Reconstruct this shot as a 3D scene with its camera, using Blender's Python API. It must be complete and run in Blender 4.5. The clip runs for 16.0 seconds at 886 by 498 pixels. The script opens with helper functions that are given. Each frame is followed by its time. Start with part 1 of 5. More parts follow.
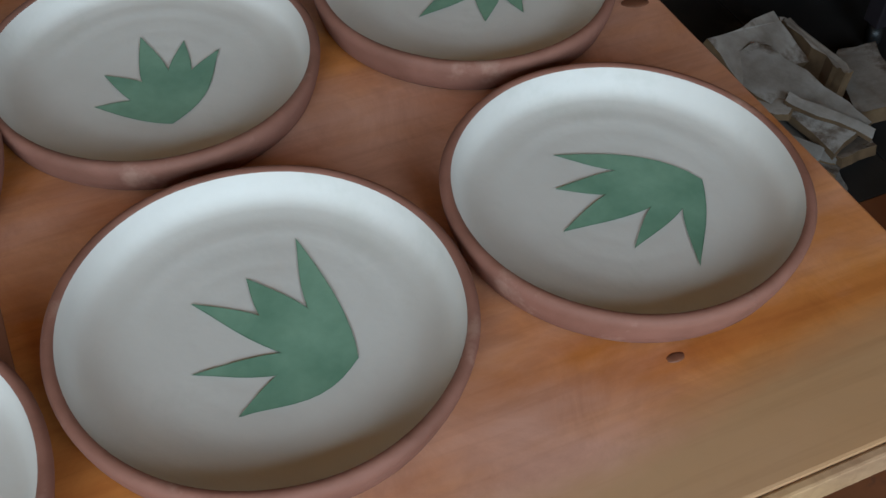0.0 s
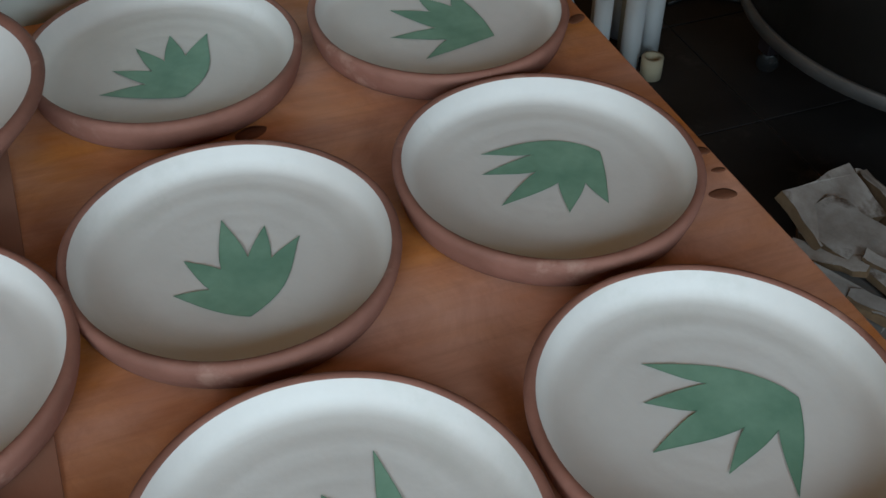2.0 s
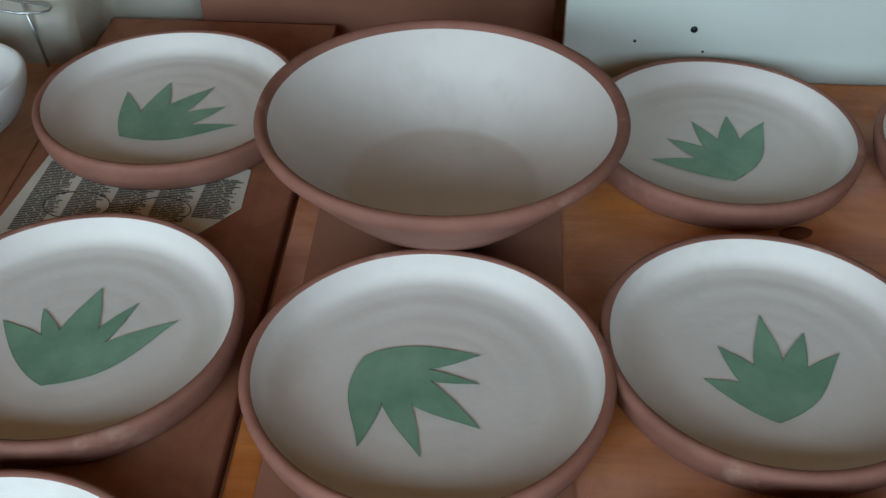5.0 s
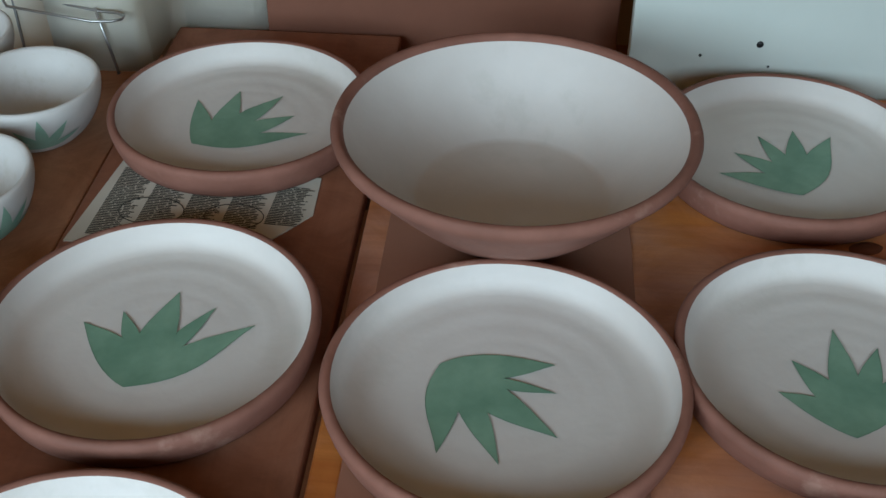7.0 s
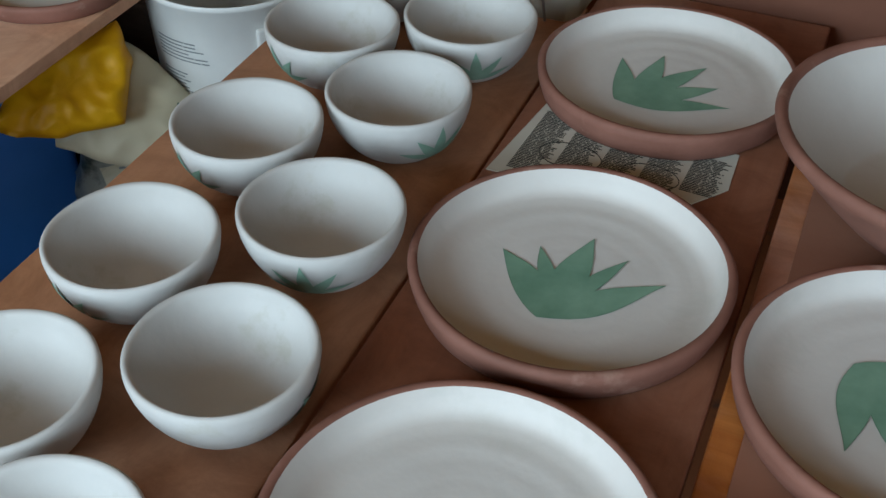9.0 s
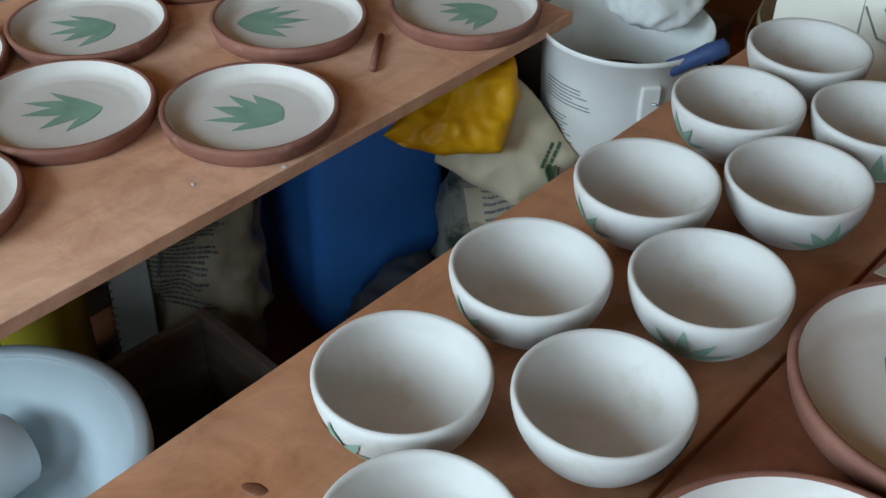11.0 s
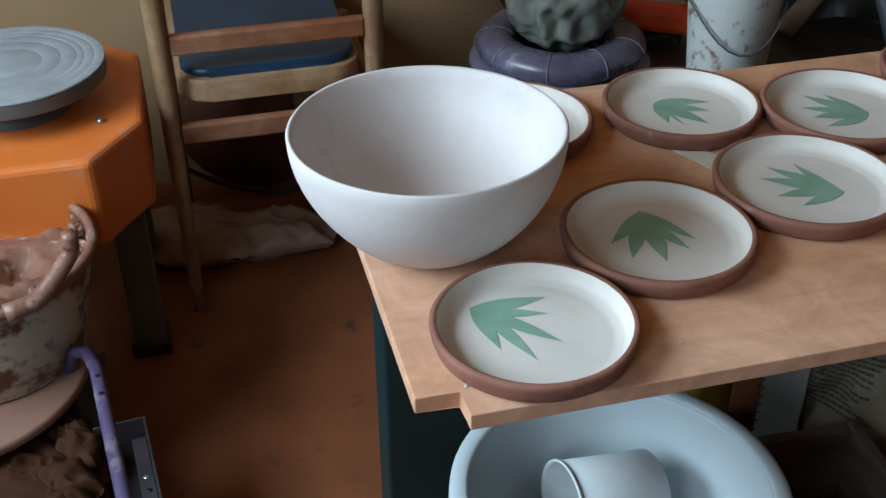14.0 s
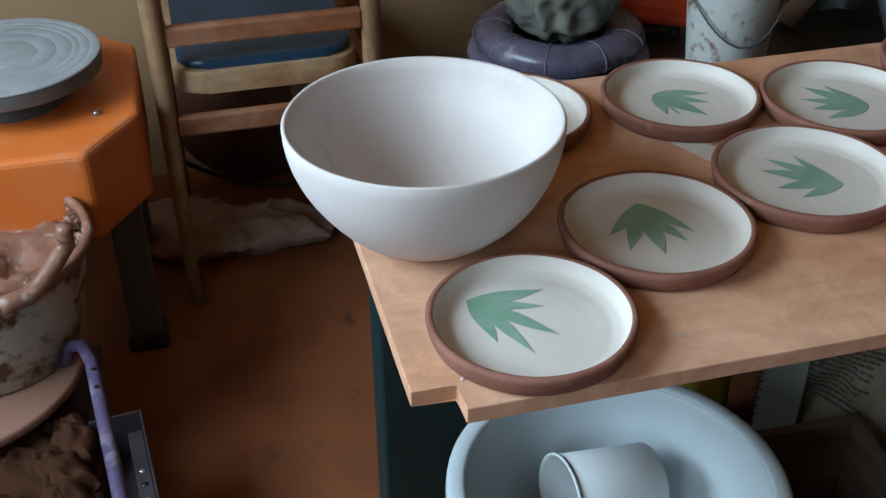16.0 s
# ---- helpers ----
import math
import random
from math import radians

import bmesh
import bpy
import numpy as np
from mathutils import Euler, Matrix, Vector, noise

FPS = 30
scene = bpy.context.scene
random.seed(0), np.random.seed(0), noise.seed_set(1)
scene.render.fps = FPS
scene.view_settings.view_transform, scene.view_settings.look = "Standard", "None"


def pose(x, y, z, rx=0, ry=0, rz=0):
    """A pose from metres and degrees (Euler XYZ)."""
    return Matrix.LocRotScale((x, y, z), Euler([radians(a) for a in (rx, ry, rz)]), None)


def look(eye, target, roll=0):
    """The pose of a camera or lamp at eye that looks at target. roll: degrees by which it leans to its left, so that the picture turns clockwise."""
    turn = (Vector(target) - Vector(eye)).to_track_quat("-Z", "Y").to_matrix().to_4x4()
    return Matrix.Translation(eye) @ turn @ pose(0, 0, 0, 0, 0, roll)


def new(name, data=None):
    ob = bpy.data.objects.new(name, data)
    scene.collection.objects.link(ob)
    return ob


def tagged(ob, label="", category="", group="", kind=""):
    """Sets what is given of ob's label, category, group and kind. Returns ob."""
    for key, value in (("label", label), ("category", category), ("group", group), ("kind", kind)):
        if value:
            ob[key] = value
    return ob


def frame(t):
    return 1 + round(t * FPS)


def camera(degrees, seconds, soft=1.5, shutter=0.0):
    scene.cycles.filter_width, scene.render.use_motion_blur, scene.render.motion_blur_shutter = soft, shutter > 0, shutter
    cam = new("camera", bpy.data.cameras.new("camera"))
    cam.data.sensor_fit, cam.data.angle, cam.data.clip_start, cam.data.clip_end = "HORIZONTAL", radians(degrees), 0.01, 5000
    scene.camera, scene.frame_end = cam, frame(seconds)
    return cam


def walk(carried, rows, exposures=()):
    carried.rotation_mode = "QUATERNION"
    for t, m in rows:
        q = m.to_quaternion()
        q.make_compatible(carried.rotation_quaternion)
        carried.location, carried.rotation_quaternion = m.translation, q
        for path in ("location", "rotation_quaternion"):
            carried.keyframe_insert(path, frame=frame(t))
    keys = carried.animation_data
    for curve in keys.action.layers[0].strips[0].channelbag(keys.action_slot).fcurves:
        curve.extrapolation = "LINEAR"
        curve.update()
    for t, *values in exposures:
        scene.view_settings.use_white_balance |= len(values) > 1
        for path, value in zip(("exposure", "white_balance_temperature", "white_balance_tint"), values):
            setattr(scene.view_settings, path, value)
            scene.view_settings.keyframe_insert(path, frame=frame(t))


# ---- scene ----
cam = camera(43.1, 16.0)
PATH = [
    (0, (0.312, 0.038, 1.341), (0.898, 1.261, -0.129), 1.7),
    (0.5, (0.337, 0.038, 1.353), (1.013, 1.253, -0.085), 1.3),
    (1, (0.341, 0.062, 1.372), (1.037, 1.314, -0.024), 1.1),
    (1.5, (0.327, 0.092, 1.373), (0.944, 1.415, 0.006), 1.1),
    (2, (0.32, 0.114, 1.376), (0.866, 1.492, 0.033), 0.7),
    (2.5, (0.31, 0.126, 1.381), (0.747, 1.579, 0.078), 0.1),
    (3, (0.298, 0.123, 1.379), (0.64, 1.603, 0.077), -0.2),
    (3.5, (0.268, 0.126, 1.381), (0.492, 1.637, 0.09), 0.0),
    (4, (0.229, 0.139, 1.383), (0.323, 1.656, 0.083), 0.4),
    (4.5, (0.206, 0.148, 1.385), (0.181, 1.692, 0.115), 0.5),
    (4.7, (0.194, 0.15, 1.384), (0.138, 1.697, 0.118), 0.9),
    (6.8, (0.147, 0.141, 1.385), (0.039, 1.696, 0.133), 0.0),
    (7, (0.141, 0.139, 1.388), (0.02, 1.697, 0.14), 0.4),
    (7.5, (0.118, 0.131, 1.384), (-0.071, 1.685, 0.139), 0.7),
    (8, (0.087, 0.124, 1.381), (-0.221, 1.648, 0.122), 0.6),
    (8.5, (0.062, 0.11, 1.38), (-0.422, 1.584, 0.118), -0.1),
    (8.7, (0.049, 0.101, 1.379), (-0.479, 1.554, 0.111), 0.1),
    (10.8, (-0.025, 0.042, 1.423), (-1.007, 1.209, 0.13), 0.4),
    (11, (-0.032, 0.016, 1.417), (-1.066, 1.209, 0.19), 1.2),
    (11.5, (-0.06, 0.003, 1.41), (-1.272, 1.08, 0.239), -0.0),
    (12, (-0.084, -0.012, 1.404), (-1.407, 0.978, 0.277), 0.2),
    (12.5, (-0.101, -0.038, 1.408), (-1.509, 0.837, 0.288), 0.4),
    (13, (-0.126, -0.073, 1.404), (-1.635, 0.637, 0.3), 1.2),
    (13.5, (-0.138, -0.102, 1.398), (-1.718, 0.419, 0.288), 0.6),
    (14, (-0.144, -0.116, 1.39), (-1.755, 0.293, 0.277), -0.4),
    (14.5, (-0.144, -0.119, 1.387), (-1.753, 0.283, 0.269), -0.6),
    (15, (-0.144, -0.118, 1.389), (-1.754, 0.297, 0.277), -0.5),
    (15.5, (-0.149, -0.114, 1.387), (-1.76, 0.296, 0.275), -0.3),
    (16, (-0.15, -0.111, 1.383), (-1.755, 0.297, 0.261), -0.4),
]
walk(cam, [(t, look(eye, target, roll)) for t, eye, target, roll in PATH], [(0.0, 0.0), (8.5, -0.08), (11.0, 0.08), (12.5, 0.12), (14.0, 0.03), (16.0, 0.0)])

# ---- light ----
world = bpy.data.worlds.new("sky")
scene.world = world
world.use_nodes = True
wn = world.node_tree
sky = wn.nodes.new("ShaderNodeTexSky")
sky.sky_type, sky.sun_disc = "NISHITA", False
sky.sun_elevation, sky.sun_rotation = radians(40), radians(150)
wn.nodes["Background"].inputs["Strength"].default_value = 0.12
wn.links.new(sky.outputs["Color"], wn.nodes["Background"].inputs["Color"])

WY, WZ0, WZ1 = -1.55, 1.14, 2.25
WINDOWS = ((-1.85, -0.45), (0.35, 1.45))      # two windows in the south wall


def area_lamp(name, m, sx, sy, watts, colour):
    d = bpy.data.lights.new(name, "AREA")
    d.shape, d.size, d.size_y, d.energy, d.color = "RECTANGLE", sx, sy, watts, colour
    o = new(name, d)
    o.matrix_world = m
    return o


for (wx0, wx1), watts in zip(WINDOWS, (76, 31)):
    area_lamp("window_daylight", look(((wx0 + wx1) / 2, WY + 0.02, (WZ0 + WZ1) / 2), ((wx0 + wx1) / 2, 1.0, 0.9)), wx1 - wx0 - 0.1, WZ1 - WZ0 - 0.1, watts, (0.635, 0.85, 1.0))
scene.view_settings.exposure = 0.0


# ---- materials ----
def mat(name, c1, c2, scale=8.0, rough=0.6, bump=0.15, fine=90.0, metal=0.0, stain=None, stain_scale=3.0, stain_at=0.58, spec=0.4, stretch=(1, 1, 1), per_object=0.0, transmission=0.0):
    m = bpy.data.materials.new(name)
    m.use_nodes = True
    t = m.node_tree
    n, l = t.nodes, t.links
    bsdf = n["Principled BSDF"]
    co = n.new("ShaderNodeTexCoord")
    mp = n.new("ShaderNodeMapping")
    mp.inputs["Scale"].default_value = stretch
    l.new(co.outputs["Object"], mp.inputs["Vector"])
    a = n.new("ShaderNodeTexNoise")
    a.inputs["Scale"].default_value, a.inputs["Detail"].default_value, a.inputs["Roughness"].default_value = scale, 6, 0.6
    l.new(mp.outputs["Vector"], a.inputs["Vector"])
    ramp = n.new("ShaderNodeValToRGB")
    ramp.color_ramp.elements[0].position, ramp.color_ramp.elements[1].position = 0.3, 0.7
    ramp.color_ramp.elements[0].color, ramp.color_ramp.elements[1].color = (*c1, 1), (*c2, 1)
    l.new(a.outputs["Fac"], ramp.inputs["Fac"])
    colour = ramp.outputs["Color"]
    if stain:
        s = n.new("ShaderNodeTexNoise")
        s.inputs["Scale"].default_value, s.inputs["Detail"].default_value, s.inputs["Roughness"].default_value = stain_scale, 8, 0.65
        l.new(co.outputs["Object"], s.inputs["Vector"])
        r2 = n.new("ShaderNodeValToRGB")
        r2.color_ramp.elements[0].position, r2.color_ramp.elements[1].position = stain_at, stain_at + 0.1
        l.new(s.outputs["Fac"], r2.inputs["Fac"])
        mx = n.new("ShaderNodeMix")
        mx.data_type = "RGBA"
        l.new(r2.outputs["Color"], mx.inputs["Factor"])
        l.new(colour, mx.inputs["A"])
        mx.inputs["B"].default_value = (*stain, 1)
        colour = mx.outputs["Result"]
    if per_object:
        info = n.new("ShaderNodeObjectInfo")
        hsv = n.new("ShaderNodeHueSaturation")
        mr = n.new("ShaderNodeMapRange")
        mr.inputs["To Min"].default_value, mr.inputs["To Max"].default_value = 1 - per_object, 1 + per_object
        l.new(info.outputs["Random"], mr.inputs["Value"])
        l.new(mr.outputs["Result"], hsv.inputs["Value"])
        l.new(colour, hsv.inputs["Color"])
        colour = hsv.outputs["Color"]
    l.new(colour, bsdf.inputs["Base Color"])
    f = n.new("ShaderNodeTexNoise")
    f.inputs["Scale"].default_value, f.inputs["Detail"].default_value = fine, 5
    l.new(mp.outputs["Vector"], f.inputs["Vector"])
    if bump:
        b = n.new("ShaderNodeBump")
        b.inputs["Strength"].default_value, b.inputs["Distance"].default_value = bump, 0.002
        l.new(f.outputs["Fac"], b.inputs["Height"])
        l.new(b.outputs["Normal"], bsdf.inputs["Normal"])
    rr = n.new("ShaderNodeMapRange")
    rr.inputs["To Min"].default_value, rr.inputs["To Max"].default_value = max(0.02, rough - 0.1), min(1.0, rough + 0.1)
    l.new(a.outputs["Fac"], rr.inputs["Value"])
    l.new(rr.outputs["Result"], bsdf.inputs["Roughness"])
    bsdf.inputs["Metallic"].default_value = metal
    bsdf.inputs["Specular IOR Level"].default_value = spec
    bsdf.inputs["Transmission Weight"].default_value = transmission
    return m


def wood(name, dark, light, dust, along=1, rough=0.55, fibres=0.5, dusty=0.75, worn=0.8, bare=None):
    """Planed board: long grain along one axis, knots and a film of clay dust."""
    m = bpy.data.materials.new(name)
    m.use_nodes = True
    t = m.node_tree
    n, l = t.nodes, t.links
    bsdf = n["Principled BSDF"]
    co = n.new("ShaderNodeTexCoord")
    mp = n.new("ShaderNodeMapping")
    sc = [9.0, 9.0, 9.0]
    sc[along] = 0.8
    patch = n.new("ShaderNodeMapping")
    patch.inputs["Scale"].default_value = [0.45 if k == along else 1.0 for k in range(3)]
    l.new(co.outputs["Object"], patch.inputs["Vector"])
    mp.inputs["Scale"].default_value = sc
    l.new(co.outputs["Object"], mp.inputs["Vector"])
    g = n.new("ShaderNodeTexNoise")
    g.inputs["Scale"].default_value, g.inputs["Detail"].default_value, g.inputs["Roughness"].default_value, g.inputs["Distortion"].default_value = 2.2, 8, 0.62, 0.5
    l.new(mp.outputs["Vector"], g.inputs["Vector"])
    r = n.new("ShaderNodeValToRGB")
    r.color_ramp.elements[0].position, r.color_ramp.elements[1].position = 0.3, 0.72
    r.color_ramp.elements[0].color, r.color_ramp.elements[1].color = (*dark, 1), (*light, 1)
    l.new(g.outputs["Fac"], r.inputs["Fac"])
    d = n.new("ShaderNodeTexNoise")
    d.inputs["Scale"].default_value, d.inputs["Detail"].default_value, d.inputs["Roughness"].default_value = 4.5, 9, 0.6
    l.new(patch.outputs["Vector"], d.inputs["Vector"])
    r2 = n.new("ShaderNodeValToRGB")
    r2.color_ramp.elements[0].position, r2.color_ramp.elements[1].position = 0.42, 0.42 + 0.2 / dusty
    r2.color_ramp.elements[0].color, r2.color_ramp.elements[1].color = (0, 0, 0, 1), (dusty, dusty, dusty, 1)
    l.new(d.outputs["Fac"], r2.inputs["Fac"])
    mx = n.new("ShaderNodeMix")
    mx.data_type = "RGBA"
    l.new(r2.outputs["Color"], mx.inputs["Factor"])
    l.new(r.outputs["Color"], mx.inputs["A"])
    mx.inputs["B"].default_value = (*dust, 1)
    w = n.new("ShaderNodeTexNoise")
    w.inputs["Scale"].default_value, w.inputs["Detail"].default_value, w.inputs["Roughness"].default_value, w.inputs["Distortion"].default_value = 13.0, 12, 0.72, 0.8
    l.new(co.outputs["Object"], w.inputs["Vector"])
    r3 = n.new("ShaderNodeValToRGB")
    r3.color_ramp.elements[0].position, r3.color_ramp.elements[1].position = 0.34, 0.62
    r3.color_ramp.elements[0].color, r3.color_ramp.elements[1].color = (0.62, 0.55, 0.52, 1), (1.06, 1.06, 1.06, 1)
    l.new(w.outputs["Fac"], r3.inputs["Fac"])
    wear = n.new("ShaderNodeMix")
    wear.data_type, wear.blend_type = "RGBA", "MULTIPLY"
    wear.inputs["Factor"].default_value = worn
    l.new(mx.outputs["Result"], wear.inputs["A"])
    l.new(r3.outputs["Color"], wear.inputs["B"])
    fibre = n.new("ShaderNodeMapping")
    fibre.inputs["Scale"].default_value = [4.0 if k == along else 95.0 for k in range(3)]
    l.new(co.outputs["Object"], fibre.inputs["Vector"])
    fb = n.new("ShaderNodeTexNoise")
    fb.inputs["Scale"].default_value, fb.inputs["Detail"].default_value, fb.inputs["Roughness"].default_value = 1.0, 4, 0.6
    l.new(fibre.outputs["Vector"], fb.inputs["Vector"])
    r4 = n.new("ShaderNodeValToRGB")
    r4.color_ramp.elements[0].position, r4.color_ramp.elements[1].position = 0.28, 0.5
    r4.color_ramp.elements[0].color, r4.color_ramp.elements[1].color = (0.6, 0.52, 0.46, 1), (1, 1, 1, 1)
    l.new(fb.outputs["Fac"], r4.inputs["Fac"])
    ground = wear.outputs["Result"]
    if bare:
        # a strip along the front edge rubbed down to bare wood, with a ragged border
        limit, tan = bare
        xyz = n.new("ShaderNodeSeparateXYZ")
        l.new(co.outputs["Object"], xyz.inputs["Vector"])
        shift = n.new("ShaderNodeMath")
        shift.operation = "MULTIPLY_ADD"
        l.new(d.outputs["Fac"], shift.inputs[0])
        shift.inputs[1].default_value = 0.13
        l.new(xyz.outputs["Y"], shift.inputs[2])
        edge = n.new("ShaderNodeMapRange")
        edge.inputs["From Min"].default_value, edge.inputs["From Max"].default_value = limit + 0.055, limit + 0.09
        edge.inputs["To Min"].default_value, edge.inputs["To Max"].default_value = 0.85, 0.0
        l.new(shift.outputs["Value"], edge.inputs["Value"])
        strip = n.new("ShaderNodeMix")
        strip.data_type = "RGBA"
        l.new(edge.outputs["Result"], strip.inputs["Factor"])
        l.new(ground, strip.inputs["A"])
        strip.inputs["B"].default_value = (*tan, 1)
        ground = strip.outputs["Result"]
    lines = n.new("ShaderNodeMix")
    lines.data_type, lines.blend_type = "RGBA", "MULTIPLY"
    lines.inputs["Factor"].default_value = fibres
    l.new(ground, lines.inputs["A"])
    l.new(r4.outputs["Color"], lines.inputs["B"])
    l.new(lines.outputs["Result"], bsdf.inputs["Base Color"])
    b = n.new("ShaderNodeBump")
    b.inputs["Strength"].default_value, b.inputs["Distance"].default_value = 0.2, 0.0015
    l.new(g.outputs["Fac"], b.inputs["Height"])
    l.new(b.outputs["Normal"], bsdf.inputs["Normal"])
    rr = n.new("ShaderNodeMapRange")
    rr.inputs["To Min"].default_value, rr.inputs["To Max"].default_value = rough - 0.12, rough + 0.2
    l.new(d.outputs["Fac"], rr.inputs["Value"])
    l.new(rr.outputs["Result"], bsdf.inputs["Roughness"])
    bsdf.inputs["Specular IOR Level"].default_value = 0.3
    return m


M = {
    "board": wood("dusty_pine_board", (0.43, 0.125, 0.027), (0.66, 0.25, 0.065), (0.60, 0.31, 0.225), 0, 0.45, 0.3, 0.95, 0.6, (-0.425, (0.46, 0.265, 0.135))),
    "board_q": wood("red_brown_board", (0.21, 0.07, 0.034), (0.31, 0.115, 0.06), (0.30, 0.14, 0.09), 1, 0.5, 0.2),
    "board_b": wood("clay_dusted_board", (0.37, 0.155, 0.075), (0.49, 0.23, 0.12), (0.50, 0.265, 0.165), 1, 0.55, 0.12),
    "board_low": wood("pale_clay_dusted_board", (0.60, 0.30, 0.18), (0.70, 0.39, 0.24), (0.72, 0.455, 0.325), 1, 0.6, 0.14, 0.75, 0.62),
    "board_edge": wood("sawn_board_edge", (0.40, 0.22, 0.10), (0.55, 0.33, 0.16), (0.45, 0.27, 0.17)),
    "card": mat("red_brown_cardboard", (0.27, 0.11, 0.065), (0.33, 0.145, 0.09), 6, 0.8, 0.1, 150),
    "terracotta": mat("raw_terracotta", (0.19, 0.075, 0.05), (0.285, 0.12, 0.085), 16, 0.74, 0.3, 130, stain=(0.33, 0.17, 0.125), stain_scale=22, stain_at=0.6, per_object=0.1),
    "slip": mat("cream_slip", (0.595, 0.545, 0.505), (0.665, 0.62, 0.58), 9, 0.6, 0.12, 110, stain=(0.60, 0.56, 0.515), stain_scale=14, stain_at=0.6, spec=0.22),
    "slip_white": mat("white_slip", (0.55, 0.50, 0.49), (0.61, 0.56, 0.55), 11, 0.72, 0.3, 70, stain=(0.52, 0.48, 0.47), stain_scale=17, stain_at=0.6, spec=0.2),
    "slip_bowl": mat("greenish_white_slip", (0.53, 0.50, 0.47), (0.59, 0.565, 0.535), 11, 0.75, 0.35, 60, stain=(0.51, 0.48, 0.425), stain_scale=17, stain_at=0.58, spec=0.15),
    "leaf": mat("green_underglaze", (0.12, 0.245, 0.165), (0.215, 0.36, 0.255), 22, 0.6, 0.05, 150),
    "leaf_b": mat("grey_green_underglaze", (0.165, 0.295, 0.215), (0.25, 0.39, 0.305), 22, 0.65, 0.05, 150),
    "leaf_line": mat("dark_green_brush_line", (0.10, 0.205, 0.135), (0.17, 0.295, 0.205), 40, 0.6, 0.0),
    "wall": mat("beige_plaster", (0.30, 0.185, 0.095), (0.37, 0.24, 0.13), 1.6, 0.8, 0.2, 40, stain=(0.25, 0.14, 0.07), stain_scale=1.8, stain_at=0.55),
    # unseen walls: dark to lower the fill light, brown to warm it
    "unseen_wall": mat("warm_bounce_brown", (0.23, 0.115, 0.045), (0.32, 0.175, 0.075), 2.5, 0.9, 0.3, 40),
    "white_wall": mat("white_painted_panel", (0.50, 0.535, 0.49), (0.58, 0.61, 0.565), 3, 0.45, 0.08, 60),
    # unseen ceiling: colour chosen to dim and warm the bounced light
    "ceiling": mat("warm_bounce_ceiling", (0.36, 0.17, 0.055), (0.48, 0.245, 0.085), 2, 0.9, 0.1, 30),
    "floor": mat("red_clay_floor", (0.14, 0.040, 0.013), (0.235, 0.075, 0.026), 4.5, 0.72, 0.4, 35, stain=(0.075, 0.032, 0.02), stain_scale=11, stain_at=0.6),
    "floor_dark": mat("dark_floor_tile", (0.05, 0.043, 0.038), (0.08, 0.07, 0.06), 6, 0.8, 0.3, 50, stain=(0.10, 0.08, 0.07), stain_scale=6, stain_at=0.62),
}


# ---- mesh helpers ----
def link(name, bm, material, parent=None, label=""):
    me = bpy.data.meshes.new(name)
    bm.normal_update()
    bm.to_mesh(me)
    bm.free()
    for mm in (material if isinstance(material, (list, tuple)) else [material]):
        me.materials.append(mm)
    ob = new(name, me)
    if parent:
        ob.parent = parent
    if label:
        ob["label"] = label
    return ob


def part(name, bm, material, parent, label=""):
    return link(name, bm, material, parent, label)


def thing(name, m, label, category, group="", kind=""):
    e = new(name)
    e.empty_display_size = 0.05
    e.matrix_world = m
    return tagged(e, label, category, group, kind)


def lathe(profile, segs=48, wobble=0.0, seed=0, closed=False):
    """A turned form from (radius, height) pairs; radius 0 closes an end."""
    bm = bmesh.new()
    rings = []
    for r, z in profile:
        if r <= 1e-6:
            rings.append([bm.verts.new((0, 0, z))])
        else:
            ring = []
            for k in range(segs):
                a = 2 * math.pi * k / segs
                w = 1 + wobble * noise.noise((math.cos(a) * 1.3 + seed, math.sin(a) * 1.3, z * 6 + seed))
                ring.append(bm.verts.new((r * w * math.cos(a), r * w * math.sin(a), z * (1 + 0.5 * wobble * noise.noise((math.cos(a) + seed * 2, math.sin(a), 3.0))))))
            rings.append(ring)
    for lo, hi in zip(rings, rings[1:] + ([rings[0]] if closed else [])):
        for k in range(segs):
            j = (k + 1) % segs
            if len(lo) == 1 and len(hi) == 1:
                continue
            if len(lo) == 1:
                bm.faces.new((lo[0], hi[j], hi[k]))
            elif len(hi) == 1:
                bm.faces.new((lo[k], lo[j], hi[0]))
            else:
                bm.faces.new((lo[k], lo[j], hi[j], hi[k]))
    bmesh.ops.recalc_face_normals(bm, faces=bm.faces)
    return soft(bm)


def crisp(bm, angle=0.6):
    """Keeps the sharp corners of a smooth-shaded form sharp."""
    for ed in bm.edges:
        if len(ed.link_faces) == 2 and ed.calc_face_angle(0.0) > angle:
            ed.smooth = False
    return bm


def soft(bm):
    for f in bm.faces:
        f.smooth = True
    return bm


def box(sx, sy, sz, at=(0, 0, 0), bevel=0.003, m=None, bm=None, taper=1.0):
    """A bevelled block that stands on at (its base centre)."""
    own = bmesh.new()
    bmesh.ops.create_cube(own, size=1.0)
    for v in own.verts:
        k = taper if v.co.z < 0 else 1.0
        v.co = Vector((v.co.x * sx * k, v.co.y * sy * k, (v.co.z + 0.5) * sz))
    if bevel:
        bmesh.ops.bevel(own, geom=own.edges[:], offset=bevel, segments=2, affect="EDGES", profile=0.5)
    mm = Matrix.Translation(at) @ (m or Matrix())
    bmesh.ops.transform(own, matrix=mm, verts=own.verts)
    if bm is None:
        return own
    me = bpy.data.meshes.new("tmp")
    own.to_mesh(me)
    own.free()
    bm.from_mesh(me)
    bpy.data.meshes.remove(me)
    return bm


